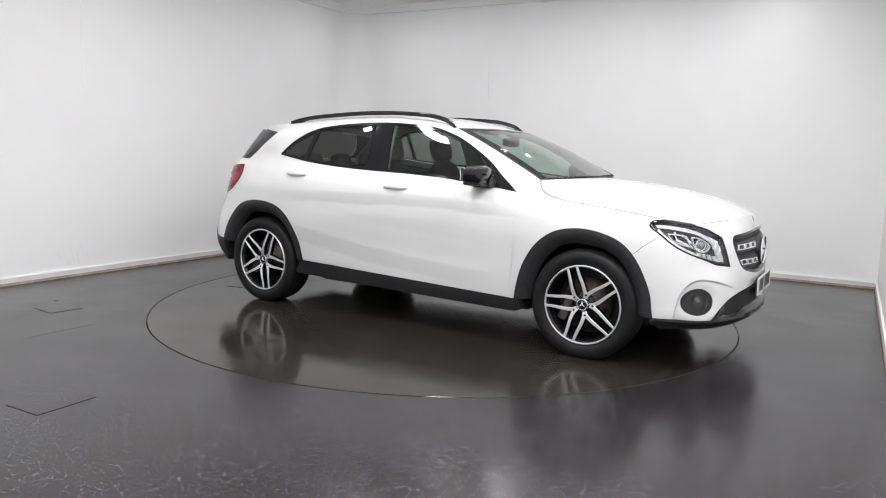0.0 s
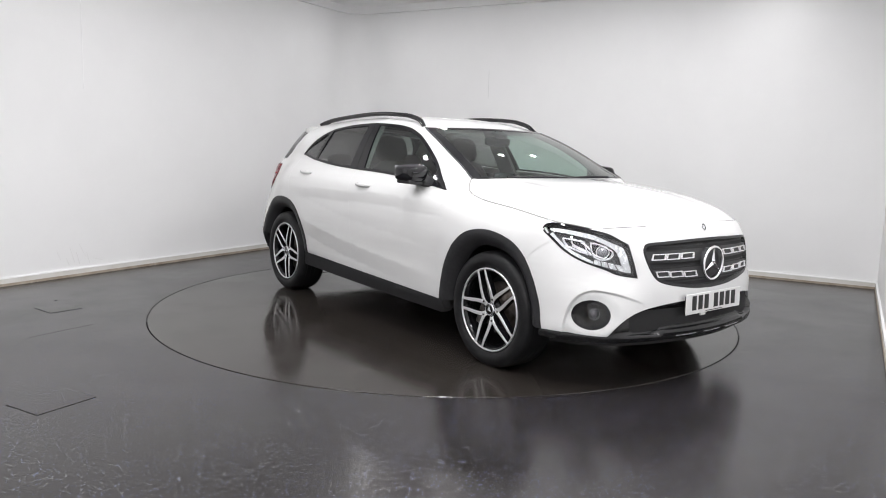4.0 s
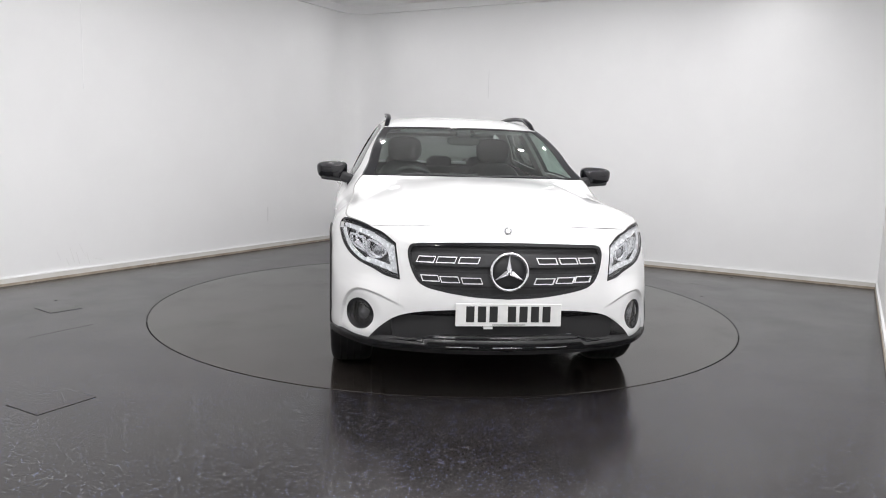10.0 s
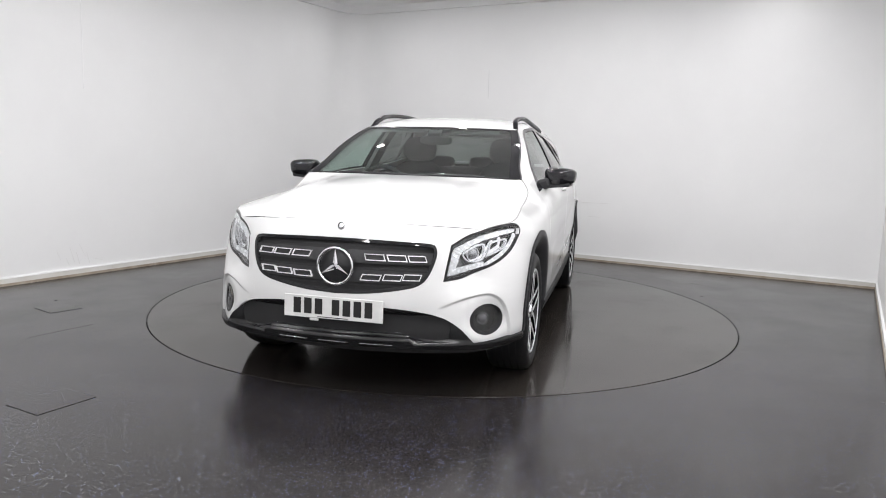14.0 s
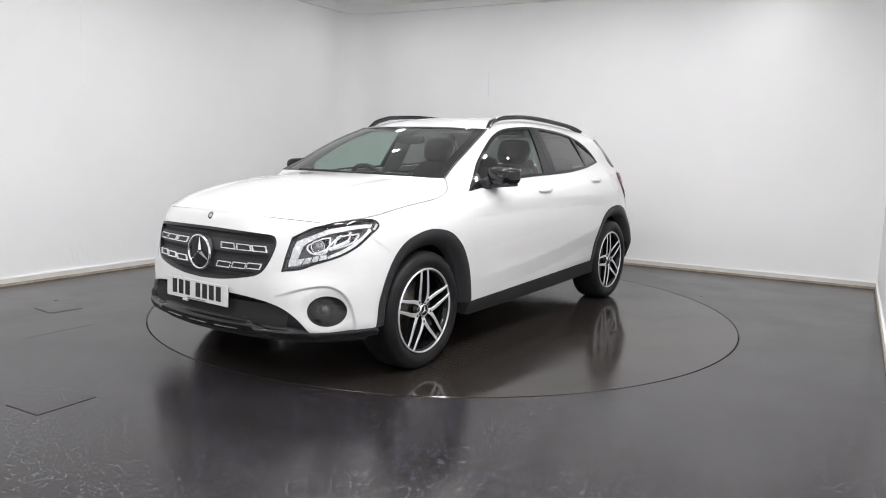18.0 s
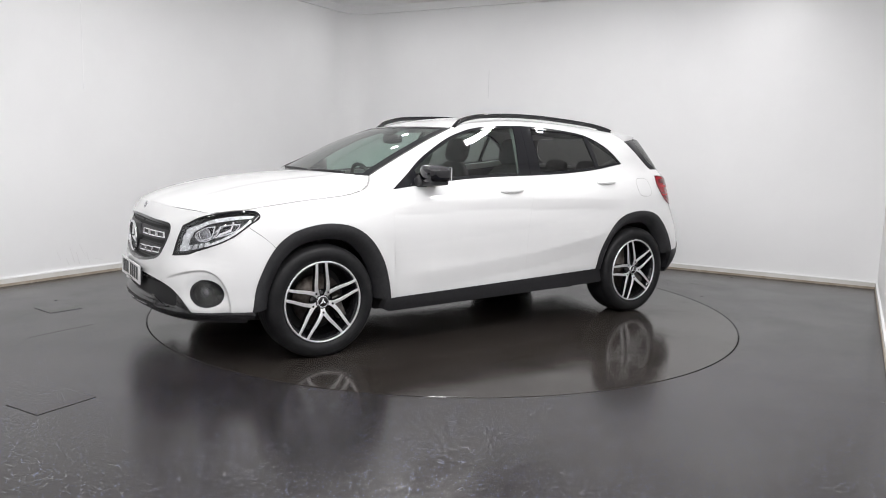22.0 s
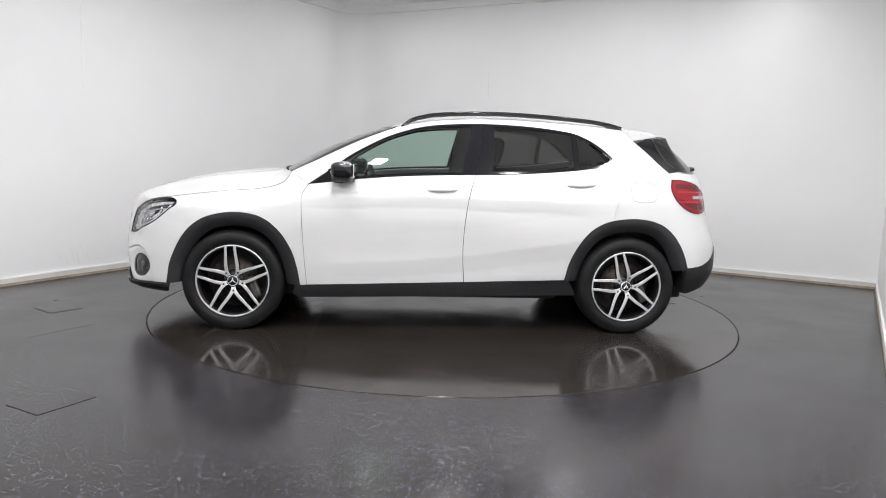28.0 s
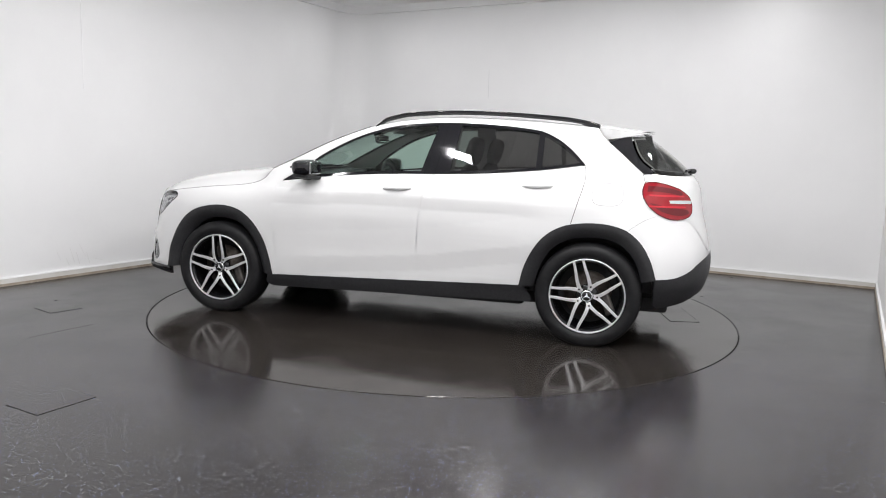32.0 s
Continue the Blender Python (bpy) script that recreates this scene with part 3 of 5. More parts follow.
wall_scuff(LEFT_DIR, IN_LEFT, 4.06, .220, 4.03, .11, .004, M_SCUFF)
for a0, z0, a1, z1 in ((4.12, .27, 4.08, .13), (4.03, .30, 3.97, .17), (3.96, .21, 3.93, .10), (4.16, .18, 4.13, .10), (3.90, .15, 3.80, .12), (4.24, .24, 4.21, .16)):
    wall_scuff(LEFT_DIR, IN_LEFT, a0, z0, a1, z1, .0025, M_SCUFF)
wall_scuff(RIGHT_DIR, IN_RIGHT, 3.263, .678, 3.62, .680, .004, M_SCUFF)
wall_scuff(RIGHT_DIR, IN_RIGHT, 3.375, .519, 3.524, .516, .004, M_SCUFF)



# ---- the car ----
car = new("car")
tagged(car, "white compact crossover car with black arches and black roof rails", "car")


def side_pts(pts):
    """(x, z) on the car's side to (s, z)."""
    return [(sx(x), z) for x, z in pts]


ARCH_F = [(1.778, .318), (1.771, .36), (1.751, .472), (1.682, .622), (1.60, .718), (1.495, .775), (1.33, .803), (1.168, .778), (1.050, .697),
          (.966, .574), (.922, .445), (.898, .318)]
ARCH_R = [(-.906, .376), (-.940, .513), (-1.006, .644), (-1.096, .739), (-1.225, .796), (-1.405, .811), (-1.559, .779), (-1.661, .703),
          (-1.728, .598), (-1.768, .476)]
HL_TOP = [(.589, .787), (.69, .831), (.806, .854), (.87, .866), (.975, .878), (1.06, .882), (1.098, .876), (1.117, .863)]
HL_LOW = [(1.117, .863), (1.120, .848), (1.103, .829), (1.05, .797), (.96, .735), (.853, .686), (.72, .648), (.64, .624), (.545, .613)]
HL_IN = [(.545, .613), (.565, .70), (.589, .787)]
BONNET_EDGE = [(.806, .860), (.93, .878), (1.056, .891), (1.348, .926), (1.632, .952), (1.74, .971), (1.811, .999), (1.845, 1.032), (1.868, 1.077)]
NOSE_EDGE = [(0, .888), (.25, .886), (.5, .876), (.70, .864), (.806, .860)]
SEAM_F = [(1.045, .792), (1.129, .738), (sx(1.645), .668)]
DOOR_FRONT = side_pts([(.852, .997), (.885, .94), (.893, .90), (.885, .7), (.872, .5), (.856, .319)])
GAP_B = side_pts([(-.285, 1.083), (-.255, 1.02), (-.226, .916), (-.203, .731), (-.197, .546), (-.209, .353)])
GAP_R = side_pts([(-1.290, 1.172), (-1.297, 1.077), (-1.256, .915), (-1.222, .790)])
BELT_F = side_pts([(.852, .997), (.56, 1.033), (.268, 1.061), (-.01, 1.076), (-.285, 1.083)])
BELT_R = side_pts([(-.285, 1.083), (-.663, 1.102), (-.995, 1.132), (-1.290, 1.174)])
DLO_TOP = side_pts([(.852, .997), (.716, 1.092), (.573, 1.198), (.36, 1.314), (.192, 1.375), (.05, 1.408), (-.14, 1.427), (-.39, 1.434), (-.678, 1.424),
                    (-.90, 1.402), (-1.0, 1.382), (-1.106, 1.333), (-1.199, 1.265), (-1.290, 1.174)])
SCREEN_EDGE = side_pts([(.976, 1.077), (.80, 1.163), (.62, 1.252), (.45, 1.328), (.267, 1.398)])
ROOF_EDGE = side_pts([(.267, 1.398), (.1, 1.437), (-.1, 1.460), (-.35, 1.474), (-.7, 1.470), (-1.1, 1.447), (-1.35, 1.423)])
GATE_EDGE = [(sx(-1.35), 1.423), (sx(-1.385), 1.37), (4.272, 1.327)]
RQ_FRONT = [(4.272, 1.327), (4.38, 1.237), (4.499, 1.132)]
LAMP_FRONT = [(4.512, 1.08), (4.500, 1.02), (4.518, .965), (4.56, .918), (4.62, .880), (4.69, .856)]
LAMP_REST = [(4.69, .856), (4.78, .846), (4.881, .855), (4.96, .875), (5.0, .925), (4.985, .985), (4.90, 1.03), (4.74, 1.066), (4.60, 1.083), (4.512, 1.08)]
SEAM_R = [(4.62, .872), (4.52, .838), (4.415, .785)]


def up_to(pts, a, b):
    """The stretch of a list of points from the one nearest a to the one nearest b."""
    near = lambda q: min(range(len(pts)), key=lambda i: (pts[i][0] - q[0]) ** 2 + (pts[i][1] - q[1]) ** 2)
    i, j = near(a), near(b)
    return pts[i:j + 1] if i <= j else pts[j:i + 1][::-1]


arch_f, arch_r = side_pts(ARCH_F), side_pts(ARCH_R)
arch_fd, arch_rd = [tuple(q) for q in spline(arch_f, 6)], [tuple(q) for q in spline(arch_r, 6)]
SEAM_R[-1] = min(arch_rd[len(arch_rd) // 2:], key=lambda q: abs(q[0] - 4.415))
seam_foot = min(arch_fd[:40], key=lambda q: abs(q[1] - .668))
SEAM_F[-1] = seam_foot
INTAKE = [(.707, .306), (.640, .375), (.568, .425), (.495, .453), (.400, .470), (.276, .480), (.12, .482), (0, .483)]

# front fascia: one white sheet from arch to arch, with openings for the grille and the fog lamps
half = outline(NOSE_EDGE, up_to(HL_TOP, (.806, .854), (.589, .787)), HL_IN[::-1], up_to(HL_LOW[::-1], (.545, .613), (1.05, .797)), SEAM_F,
               up_to(arch_fd, seam_foot, arch_fd[0]), [(1.066, .318), (.95, .317), (.828, .309), (.707, .306)], INTAKE)
half = [tuple(q) for q in half if q[0] > .004]
fascia_loop = np.array([(0, .888)] + half + [(0, .483)] + [(-a, b) for a, b in reversed(half)])
grille_half = [tuple(q) for q in outline([(0, .536), (.171, .546), (.341, .572), (.43, .600), (.478, .655), (.510, .735), (.508, .775), (.485, .793), (.41, .799),
                                          (.171, .805), (0, .806)]) if q[0] > .004]
GRILLE = np.array([(0, .536)] + grille_half + [(0, .806)] + [(-a, b) for a, b in reversed(grille_half)])
FOG = (.797, .416)


def fog_loop(ra, rz, n=36):
    return np.array([(FOG[0] + ra * math.cos(2 * math.pi * i / n), FOG[1] + rz * math.sin(2 * math.pi * i / n)) for i in range(n)])


FOLD = np.array(spline([(.50, .488), (.56, .507), (.66, .536), (.765, .551), (.83, .544), (.885, .510), (.922, .45), (.944, .378), (.950, .330), (.952, .29)], 6))


def fascia_skin(s, z, out=0.0):
    """The skin with the hollows in which the fog lamps sit: a crisp step down along the fold, then a shallow dish."""
    a = abs(s)
    d = 0.0
    if .50 < a < .96 and z < .56:
        p, q = FOLD[:-1], FOLD[1:]
        e, w = q - p, np.array([a, z]) - p
        k = np.clip((e * w).sum(1) / (e * e).sum(1), 0, 1)
        away = w - e * k[:, None]
        i = int(np.argmin((away * away).sum(1)))
        far = math.hypot(*away[i])
        if e[i][0] * w[i][1] - e[i][1] * w[i][0] < 0:
            step = min(far / .016, 1)
            taper = min(max((a - .51) / .16, 0), 1)
            d -= .013 * step * step * (3 - 2 * step) * taper
            r = math.hypot((a - .785) / .16, (z - .418) / .12)
            w2 = min(max((1.0 - r) / .5, 0), 1)
            d -= .010 * w2 * w2 * (3 - 2 * w2)
    return skin(s, z, out + d)


fold_normal = np.gradient(FOLD, axis=0)
fold_normal = np.stack([fold_normal[:, 1], -fold_normal[:, 0]], 1) / np.linalg.norm(fold_normal, axis=1)[:, None]
fold_rows = [q for k in (-.004, 0, .004, .008, .012, .016, .021) for q in np.array([[np.interp(t, range(len(FOLD)), FOLD[:, i] + fold_normal[:, i] * k) for i in (0, 1)] for t in np.linspace(0, len(FOLD) - 1, 95)])]
fold_rows += [(-a, b) for a, b in fold_rows]
panel("front_bumper", [fascia_loop, GRILLE, fog_loop(.108, .078), flip(fog_loop(.108, .078))], fascia_skin, M_WHITE, car, gap=.0012, grid=.016, extra=fold_rows)

# front wings, doors and the body sides
wing = outline(BONNET_EDGE, [(1.868, 1.077), (1.92, 1.04), DOOR_FRONT[0]], DOOR_FRONT, [DOOR_FRONT[-1], arch_fd[-1]], up_to(arch_fd, arch_fd[-1], seam_foot),
               SEAM_F[::-1], up_to(HL_LOW, (1.05, .797), (1.108, .866))[::-1], up_to(HL_TOP, (1.108, .866), (.806, .854)))
front_door = outline(DOOR_FRONT[::-1], BELT_F, GAP_B, [GAP_B[-1], DOOR_FRONT[-1]])
rear_door = outline(GAP_B[::-1], BELT_R, GAP_R, up_to(arch_rd, GAP_R[-1], arch_rd[0]), [arch_rd[0], GAP_B[-1]])
body_side = outline(SCREEN_EDGE, ROOF_EDGE, GATE_EDGE, RQ_FRONT, [RQ_FRONT[-1], LAMP_FRONT[0]], up_to(LAMP_FRONT, LAMP_FRONT[0], (4.62, .88)), SEAM_R,
                    up_to(arch_rd, SEAM_R[-1], GAP_R[-1]), GAP_R[::-1], DLO_TOP[::-1], [DLO_TOP[0], (1.92, 1.04), (1.868, 1.077)])
half_rear = [tuple(q) for q in outline(SEAM_R[::-1], up_to(LAMP_FRONT + LAMP_REST[1:], (4.62, .88), (4.881, .855)), [(4.881, .855), (4.99, .78), (5.08, .67), (5.16, .63)],
             [(5.16, .63), (5.66, .63)]) if q[0] < 5.665]
rear_low = [(5.66, .605), (5.3, .606), (5.1, .604), (4.95, .575), (4.84, .525), (4.75, .492), (4.67, .480), arch_rd[-1]]
half_rear += [tuple(q) for q in outline(rear_low)][:]
half_rear += [q for q in up_to(arch_rd, arch_rd[-1], SEAM_R[-1])][1:-1]
quarter_bumper = np.array(half_rear)

doors = {}
for sgn in (1, -1):
    f = (lambda l: l) if sgn > 0 else flip
    panel("front_wing", [f(wing)], skin, M_WHITE, car, gap=.0018)
    doors["front", sgn] = panel("front_door", [f(front_door)], skin, M_WHITE, car, gap=.0028, grid=.016)
    doors["rear", sgn] = panel("rear_door", [f(rear_door)], skin, M_WHITE, car, gap=.0028, grid=.016)
    panel("body_side", [f(body_side)], skin, M_WHITE, car, grid=.03)
    panel("rear_bumper", [f(quarter_bumper)], skin, M_WHITE, car, gap=.001)

# inner shell that closes the gaps, with the wheel openings cut out
shell_half = outline([(0, .25), (.7, .25), (1.03, .25)], [(1.03, .25), arch_fd[0]], arch_fd, [arch_fd[-1], (2.0, .25), (3.7, .29), arch_rd[0]], arch_rd, [arch_rd[-1], (4.66, .3)], [(4.66, .3), (4.85, .34), (5.0, .39), (5.2, .43), (5.67, .43)],
                     [(5.67, .43), (5.67, 1.08)], [(5.67, 1.08), (4.5, 1.08)], [(4.5, 1.08), (4.1, 1.05), (3.1, 1.03), (2.2, .98), (1.95, .97), (1.75, .93), (1.3, .91), (1.1, .895), (.8, .872), (.55, .862), (0, .86)])
for sgn in (1, -1):
    f = (lambda l: l) if sgn > 0 else flip
    panel("inner_shell", [f(shell_half), f(outline(HL_TOP, HL_LOW, HL_IN)), f(fog_loop(.112, .082))], skin, M_DARK, car, gap=0, depth=.02, grid=.06, out=-.022)


# windows: black frames, glass set back in them
PILLAR_B = side_pts([(-.285, 1.083), (-.31, 1.26), (-.330, 1.434)])
PILLAR_B1 = side_pts([(-.190, 1.098), (-.225, 1.25), (-.262, 1.408)])
PILLAR_B2 = side_pts([(-.386, 1.108), (-.405, 1.26), (-.418, 1.412)])
def pane_bend(s, z, out=0.0):
    """The even bend of the side glass, free of the folds of the skin."""
    return pane_skin(s, z, out, False)


def pane_skin(s, z, out=0.0, held=True):
    """The skin between belt and roof with one even curve from top to bottom, as bent glass has."""
    a, knots = abs(s), (1.10, 1.24, 1.38)
    d = 0.0
    for i, zi in enumerate(knots):
        k = inset(a, zi) - crease(a, zi)
        for j, zj in enumerate(knots):
            if j != i:
                k *= (z - zj) / (zi - zj)
        d += k
    now = inset(a, z) - crease(a, z)
    d = (min(max(d, now - .004), now + .03) if held else d) - out
    return Vector((float(np.interp(a, _S, _X) - np.interp(a, _S, _NX) * d), math.copysign(float(np.interp(a, _S, _Y) - np.interp(a, _S, _NY) * d), s), z))


dlo_d = [tuple(q) for q in spline(DLO_TOP, 6)]
belt_fd, belt_rd = [tuple(q) for q in spline(BELT_F, 6)], [tuple(q) for q in spline(BELT_R, 6)]
frame_f = outline(up_to(dlo_d, dlo_d[0], PILLAR_B[-1]), PILLAR_B[::-1], belt_fd[::-1])
frame_r = outline(up_to(dlo_d, PILLAR_B[-1], dlo_d[-1]), belt_rd[::-1], PILLAR_B)
inner_f, inner_r = shrink(frame_f, .019), shrink(frame_r, .019)
glass_f = np.array([q for q in inner_f if sx(.66) < q[0] < PILLAR_B1[0][0] + (q[1] - 1.098) * .235])
glass_r = np.array([q for q in inner_r if PILLAR_B2[0][0] + (q[1] - 1.108) * .105 < q[0] < sx(-.968)])
glass_q = np.array([q for q in inner_r if q[0] > sx(-1.005)])
for sgn in (1, -1):
    f = (lambda l: l) if sgn > 0 else flip
    panel("window_frame", [f(frame_f), f(glass_f)], skin, M_FRAME, doors["front", sgn], "black window surround", gap=.0015, depth=.012, grid=.03, bend=pane_bend)
    panel("window_frame", [f(frame_r), f(glass_r), f(glass_q)], skin, M_FRAME, doors["rear", sgn], "black window surround", gap=.0015, depth=.012, grid=.03, bend=pane_bend)
    panel("side_window", [f(glass_f)], pane_skin, M_GLASS, doors["front", sgn], "green tinted side window", gap=-.003, depth=0, grid=.03, out=-.008, bend=pane_bend)
    panel("side_window", [f(glass_r)], pane_skin, M_PRIVACY, doors["rear", sgn], "dark privacy glass", gap=-.003, depth=0, grid=.03, out=-.008, bend=pane_bend)
    panel("quarter_window", [f(glass_q)], pane_skin, M_PRIVACY, doors["rear", sgn], "dark privacy glass", gap=-.003, depth=0, grid=.03, out=-.008, bend=pane_bend)


# bonnet, windscreen, roof
def on(line, t):
    """A point at the share t along a list of points."""
    line = [np.array(q, float) for q in line]
    acc = np.concatenate([[0], np.cumsum([np.linalg.norm(b - a) for a, b in zip(line, line[1:])])])
    k = t * acc[-1]
    return np.array([np.interp(k, acc, [q[i] for q in line]) for i in range(len(line[0]))])


BON_SIDE = [np.array(skin(s, z)) for s, z in spline(BONNET_EDGE, 8)]
BON_NOSE = [np.array(skin(s, z)) for s, z in spline(NOSE_EDGE, 8)]
CENTRE = [np.array(q) for q in spline([(BON_NOSE[0][0], 0, .888), (2.05, 0, .921), (1.9, 0, .968), (1.66, 0, 1.028), (1.42, 0, 1.062), (1.2, 0, 1.078), (1.09, 0, 1.083)], 8)]


def bonnet(u, v):
    """u from the nose to the windscreen, v from the centre to the side."""
    a = abs(v)
    c, e = on(CENTRE, u), on(BON_SIDE, u)
    nose, back = on(BON_NOSE, a), np.array([1.09 - .115 * a ** 2.2, 0, 1.083])
    y = e[1] * a
    x = (nose[0] * (1 - u) + back[0] * u) + (c[0] - (CENTRE[0][0] * (1 - u) + CENTRE[-1][0] * u)) * (1 - a) + (e[0] - (BON_SIDE[0][0] * (1 - u) + BON_SIDE[-1][0] * u)) * a
    z = c[2] + (e[2] - c[2]) * a ** 2.6
    ridge = .011 * math.exp(-((a - .62) / .075) ** 2) * min(1, u * 3) * min(1, (1 - u) * 6)
    return Vector((x, y if v >= 0 else -y, z + ridge))


patch("bonnet", lambda u, v: bonnet(.0015 + .9935 * u, (2 * v - 1) * .9925), 44, 60, M_WHITE, car, flip=True)
SCR_SIDE = [np.array(skin(s, z)) for s, z in spline(SCREEN_EDGE, 8)]
for sgn in (1, -1):
    v, fc = tube([(p[0], sgn * p[1], p[2] - .0015) for p in BON_SIDE[3:]], .0036, 8)
    mesh_ob("bonnet_gap", v, fc, M_LINER, car, "grey gap beside the bonnet")
    v, fc = tube([(p[0], sgn * (p[1] - .004), p[2] - .002) for p in SCR_SIDE], .0065, 8)
    mesh_ob("screen_trim", v, fc, M_CLAD, car, "black trim strip beside the windscreen")


def screen(u, v, out=0.0):
    a = abs(v)
    e = on(SCR_SIDE, u)
    c = np.array([1.105, 0, 1.066]) * (1 - u) + np.array([.347, 0, 1.408]) * u
    bow = .030 * math.sin(math.pi * u)
    n = np.array([.41, 0, .91])
    p = c + (e - c) * np.array([a ** 2.3, a, a ** 2.3]) + n * (bow * (1 - a ** 4) + out)
    return Vector((p[0], p[1] if v >= 0 else -p[1], p[2]))


ROOF_SIDE = [np.array(skin(s, z)) for s, z in spline(ROOF_EDGE, 8)]
ROOF_MID = [np.array(q) for q in spline([(.347, 0, 1.408), (.2, 0, 1.449), (0, 0, 1.482), (-.3, 0, 1.505), (-.7, 0, 1.502), (-1.1, 0, 1.479), (-1.36, 0, 1.456)], 8)]


def roof(u, v, out=0.0):
    a = abs(v)
    c, e = on(ROOF_MID, u), on(ROOF_SIDE, u)
    p = c + (e - c) * np.array([a ** 2.3, a, a ** 2.8])
    return Vector((p[0], p[1] if v >= 0 else -p[1], p[2] + out))


patch("roof", lambda u, v: roof(u, 2 * v - 1), 40, 40, M_WHITE, car, flip=True)
scr = patch("windscreen", lambda u, v: screen(.012 + .976 * u, (2 * v - 1) * .985), 20, 30, M_SCREEN, car, "clear green tinted windscreen", True)


def band(name, fn, inner, mat, parent, label=""):
    """The frame between a full sheet and its smaller copy: fn(u, v) with u 0..1 and v -1..1."""
    n = 40
    edge = [(i / n, -1) for i in range(n)] + [(1, -1 + 2 * i / n) for i in range(n)] + [(1 - i / n, 1) for i in range(n)] + [(0, 1 - 2 * i / n) for i in range(n)]
    verts = [fn(u, v) for u, v in edge] + [fn(inner[0] + (inner[1] - inner[0]) * u, v * inner[2]) for u, v in edge]
    m = len(edge)
    faces = [(i, m + i, m + (i + 1) % m, (i + 1) % m) for i in range(m)]
    return mesh_ob(name, verts, [f[::-1] for f in faces], mat, parent, label)


band("screen_border", lambda u, v: screen(u, v, .0015), (.030, .955, .905), M_GLOSSBLACK, scr, "black border of the windscreen")

# tail: spoiler, rear glass, tailgate
spo_v, spo_f, rows = [], [], 7
for i in range(rows):
    t = i / (rows - 1)
    x = -1.355 - .362 * t
    top = 1.460 - .046 * t
    half_w = float(np.interp(t, (0, .15, .42, .75, 1), (.532, .556, .582, .575, .545)))
    th = .076 * (1 - t) + .013
    droop = .036 - .016 * t
    for v in np.linspace(-1, 1, 21):
        spo_v.append((x + .10 * t * v * v, v * half_w, top - droop * abs(v) ** 2.8))
    for v in np.linspace(1, -1, 21):
        spo_v.append((x + .10 * t * v * v, v * half_w, top - droop * abs(v) ** 2.8 - th))
w = 42
for i in range(rows - 1):
    for k in range(w):
        spo_f.append((i * w + k, i * w + (k + 1) % w, (i + 1) * w + (k + 1) % w, (i + 1) * w + k))
spo_f.append(tuple((rows - 1) * w + k for k in range(w)))
mesh_ob("spoiler", spo_v, [f for f in spo_f], M_WHITE, car, "", False)
gate_half = [(5.66, .635), (5.17, .635), (5.09, .675), (5.0, .785), (4.885, .86), (4.96, .88), (5.0, .925), (4.985, .985), (4.90, 1.03), (4.74, 1.068), (4.60, 1.085), (4.513, 1.084), (4.505, 1.126),
             (4.61, 1.131), (4.7, 1.126), (4.88, 1.121), (5.3, 1.118), (5.66, 1.117)]


def tail_skin(s, z, out=0.0):
    """The skin of the tail with one even slope over the rear window."""
    a = abs(s)
    w = min(max((a - 4.30) / .22, 0), 1) * min(max((z - 1.118) / .012, 0), 1)
    k = (z - 1.13) / .26
    even = inset(a, 1.13) + (inset(a, 1.39) - inset(a, 1.13)) * k - .020 * math.sin(math.pi * min(max(k, 0), 1))
    return skin(s, z, out + (inset(a, z) - even) * w * w * (3 - 2 * w))


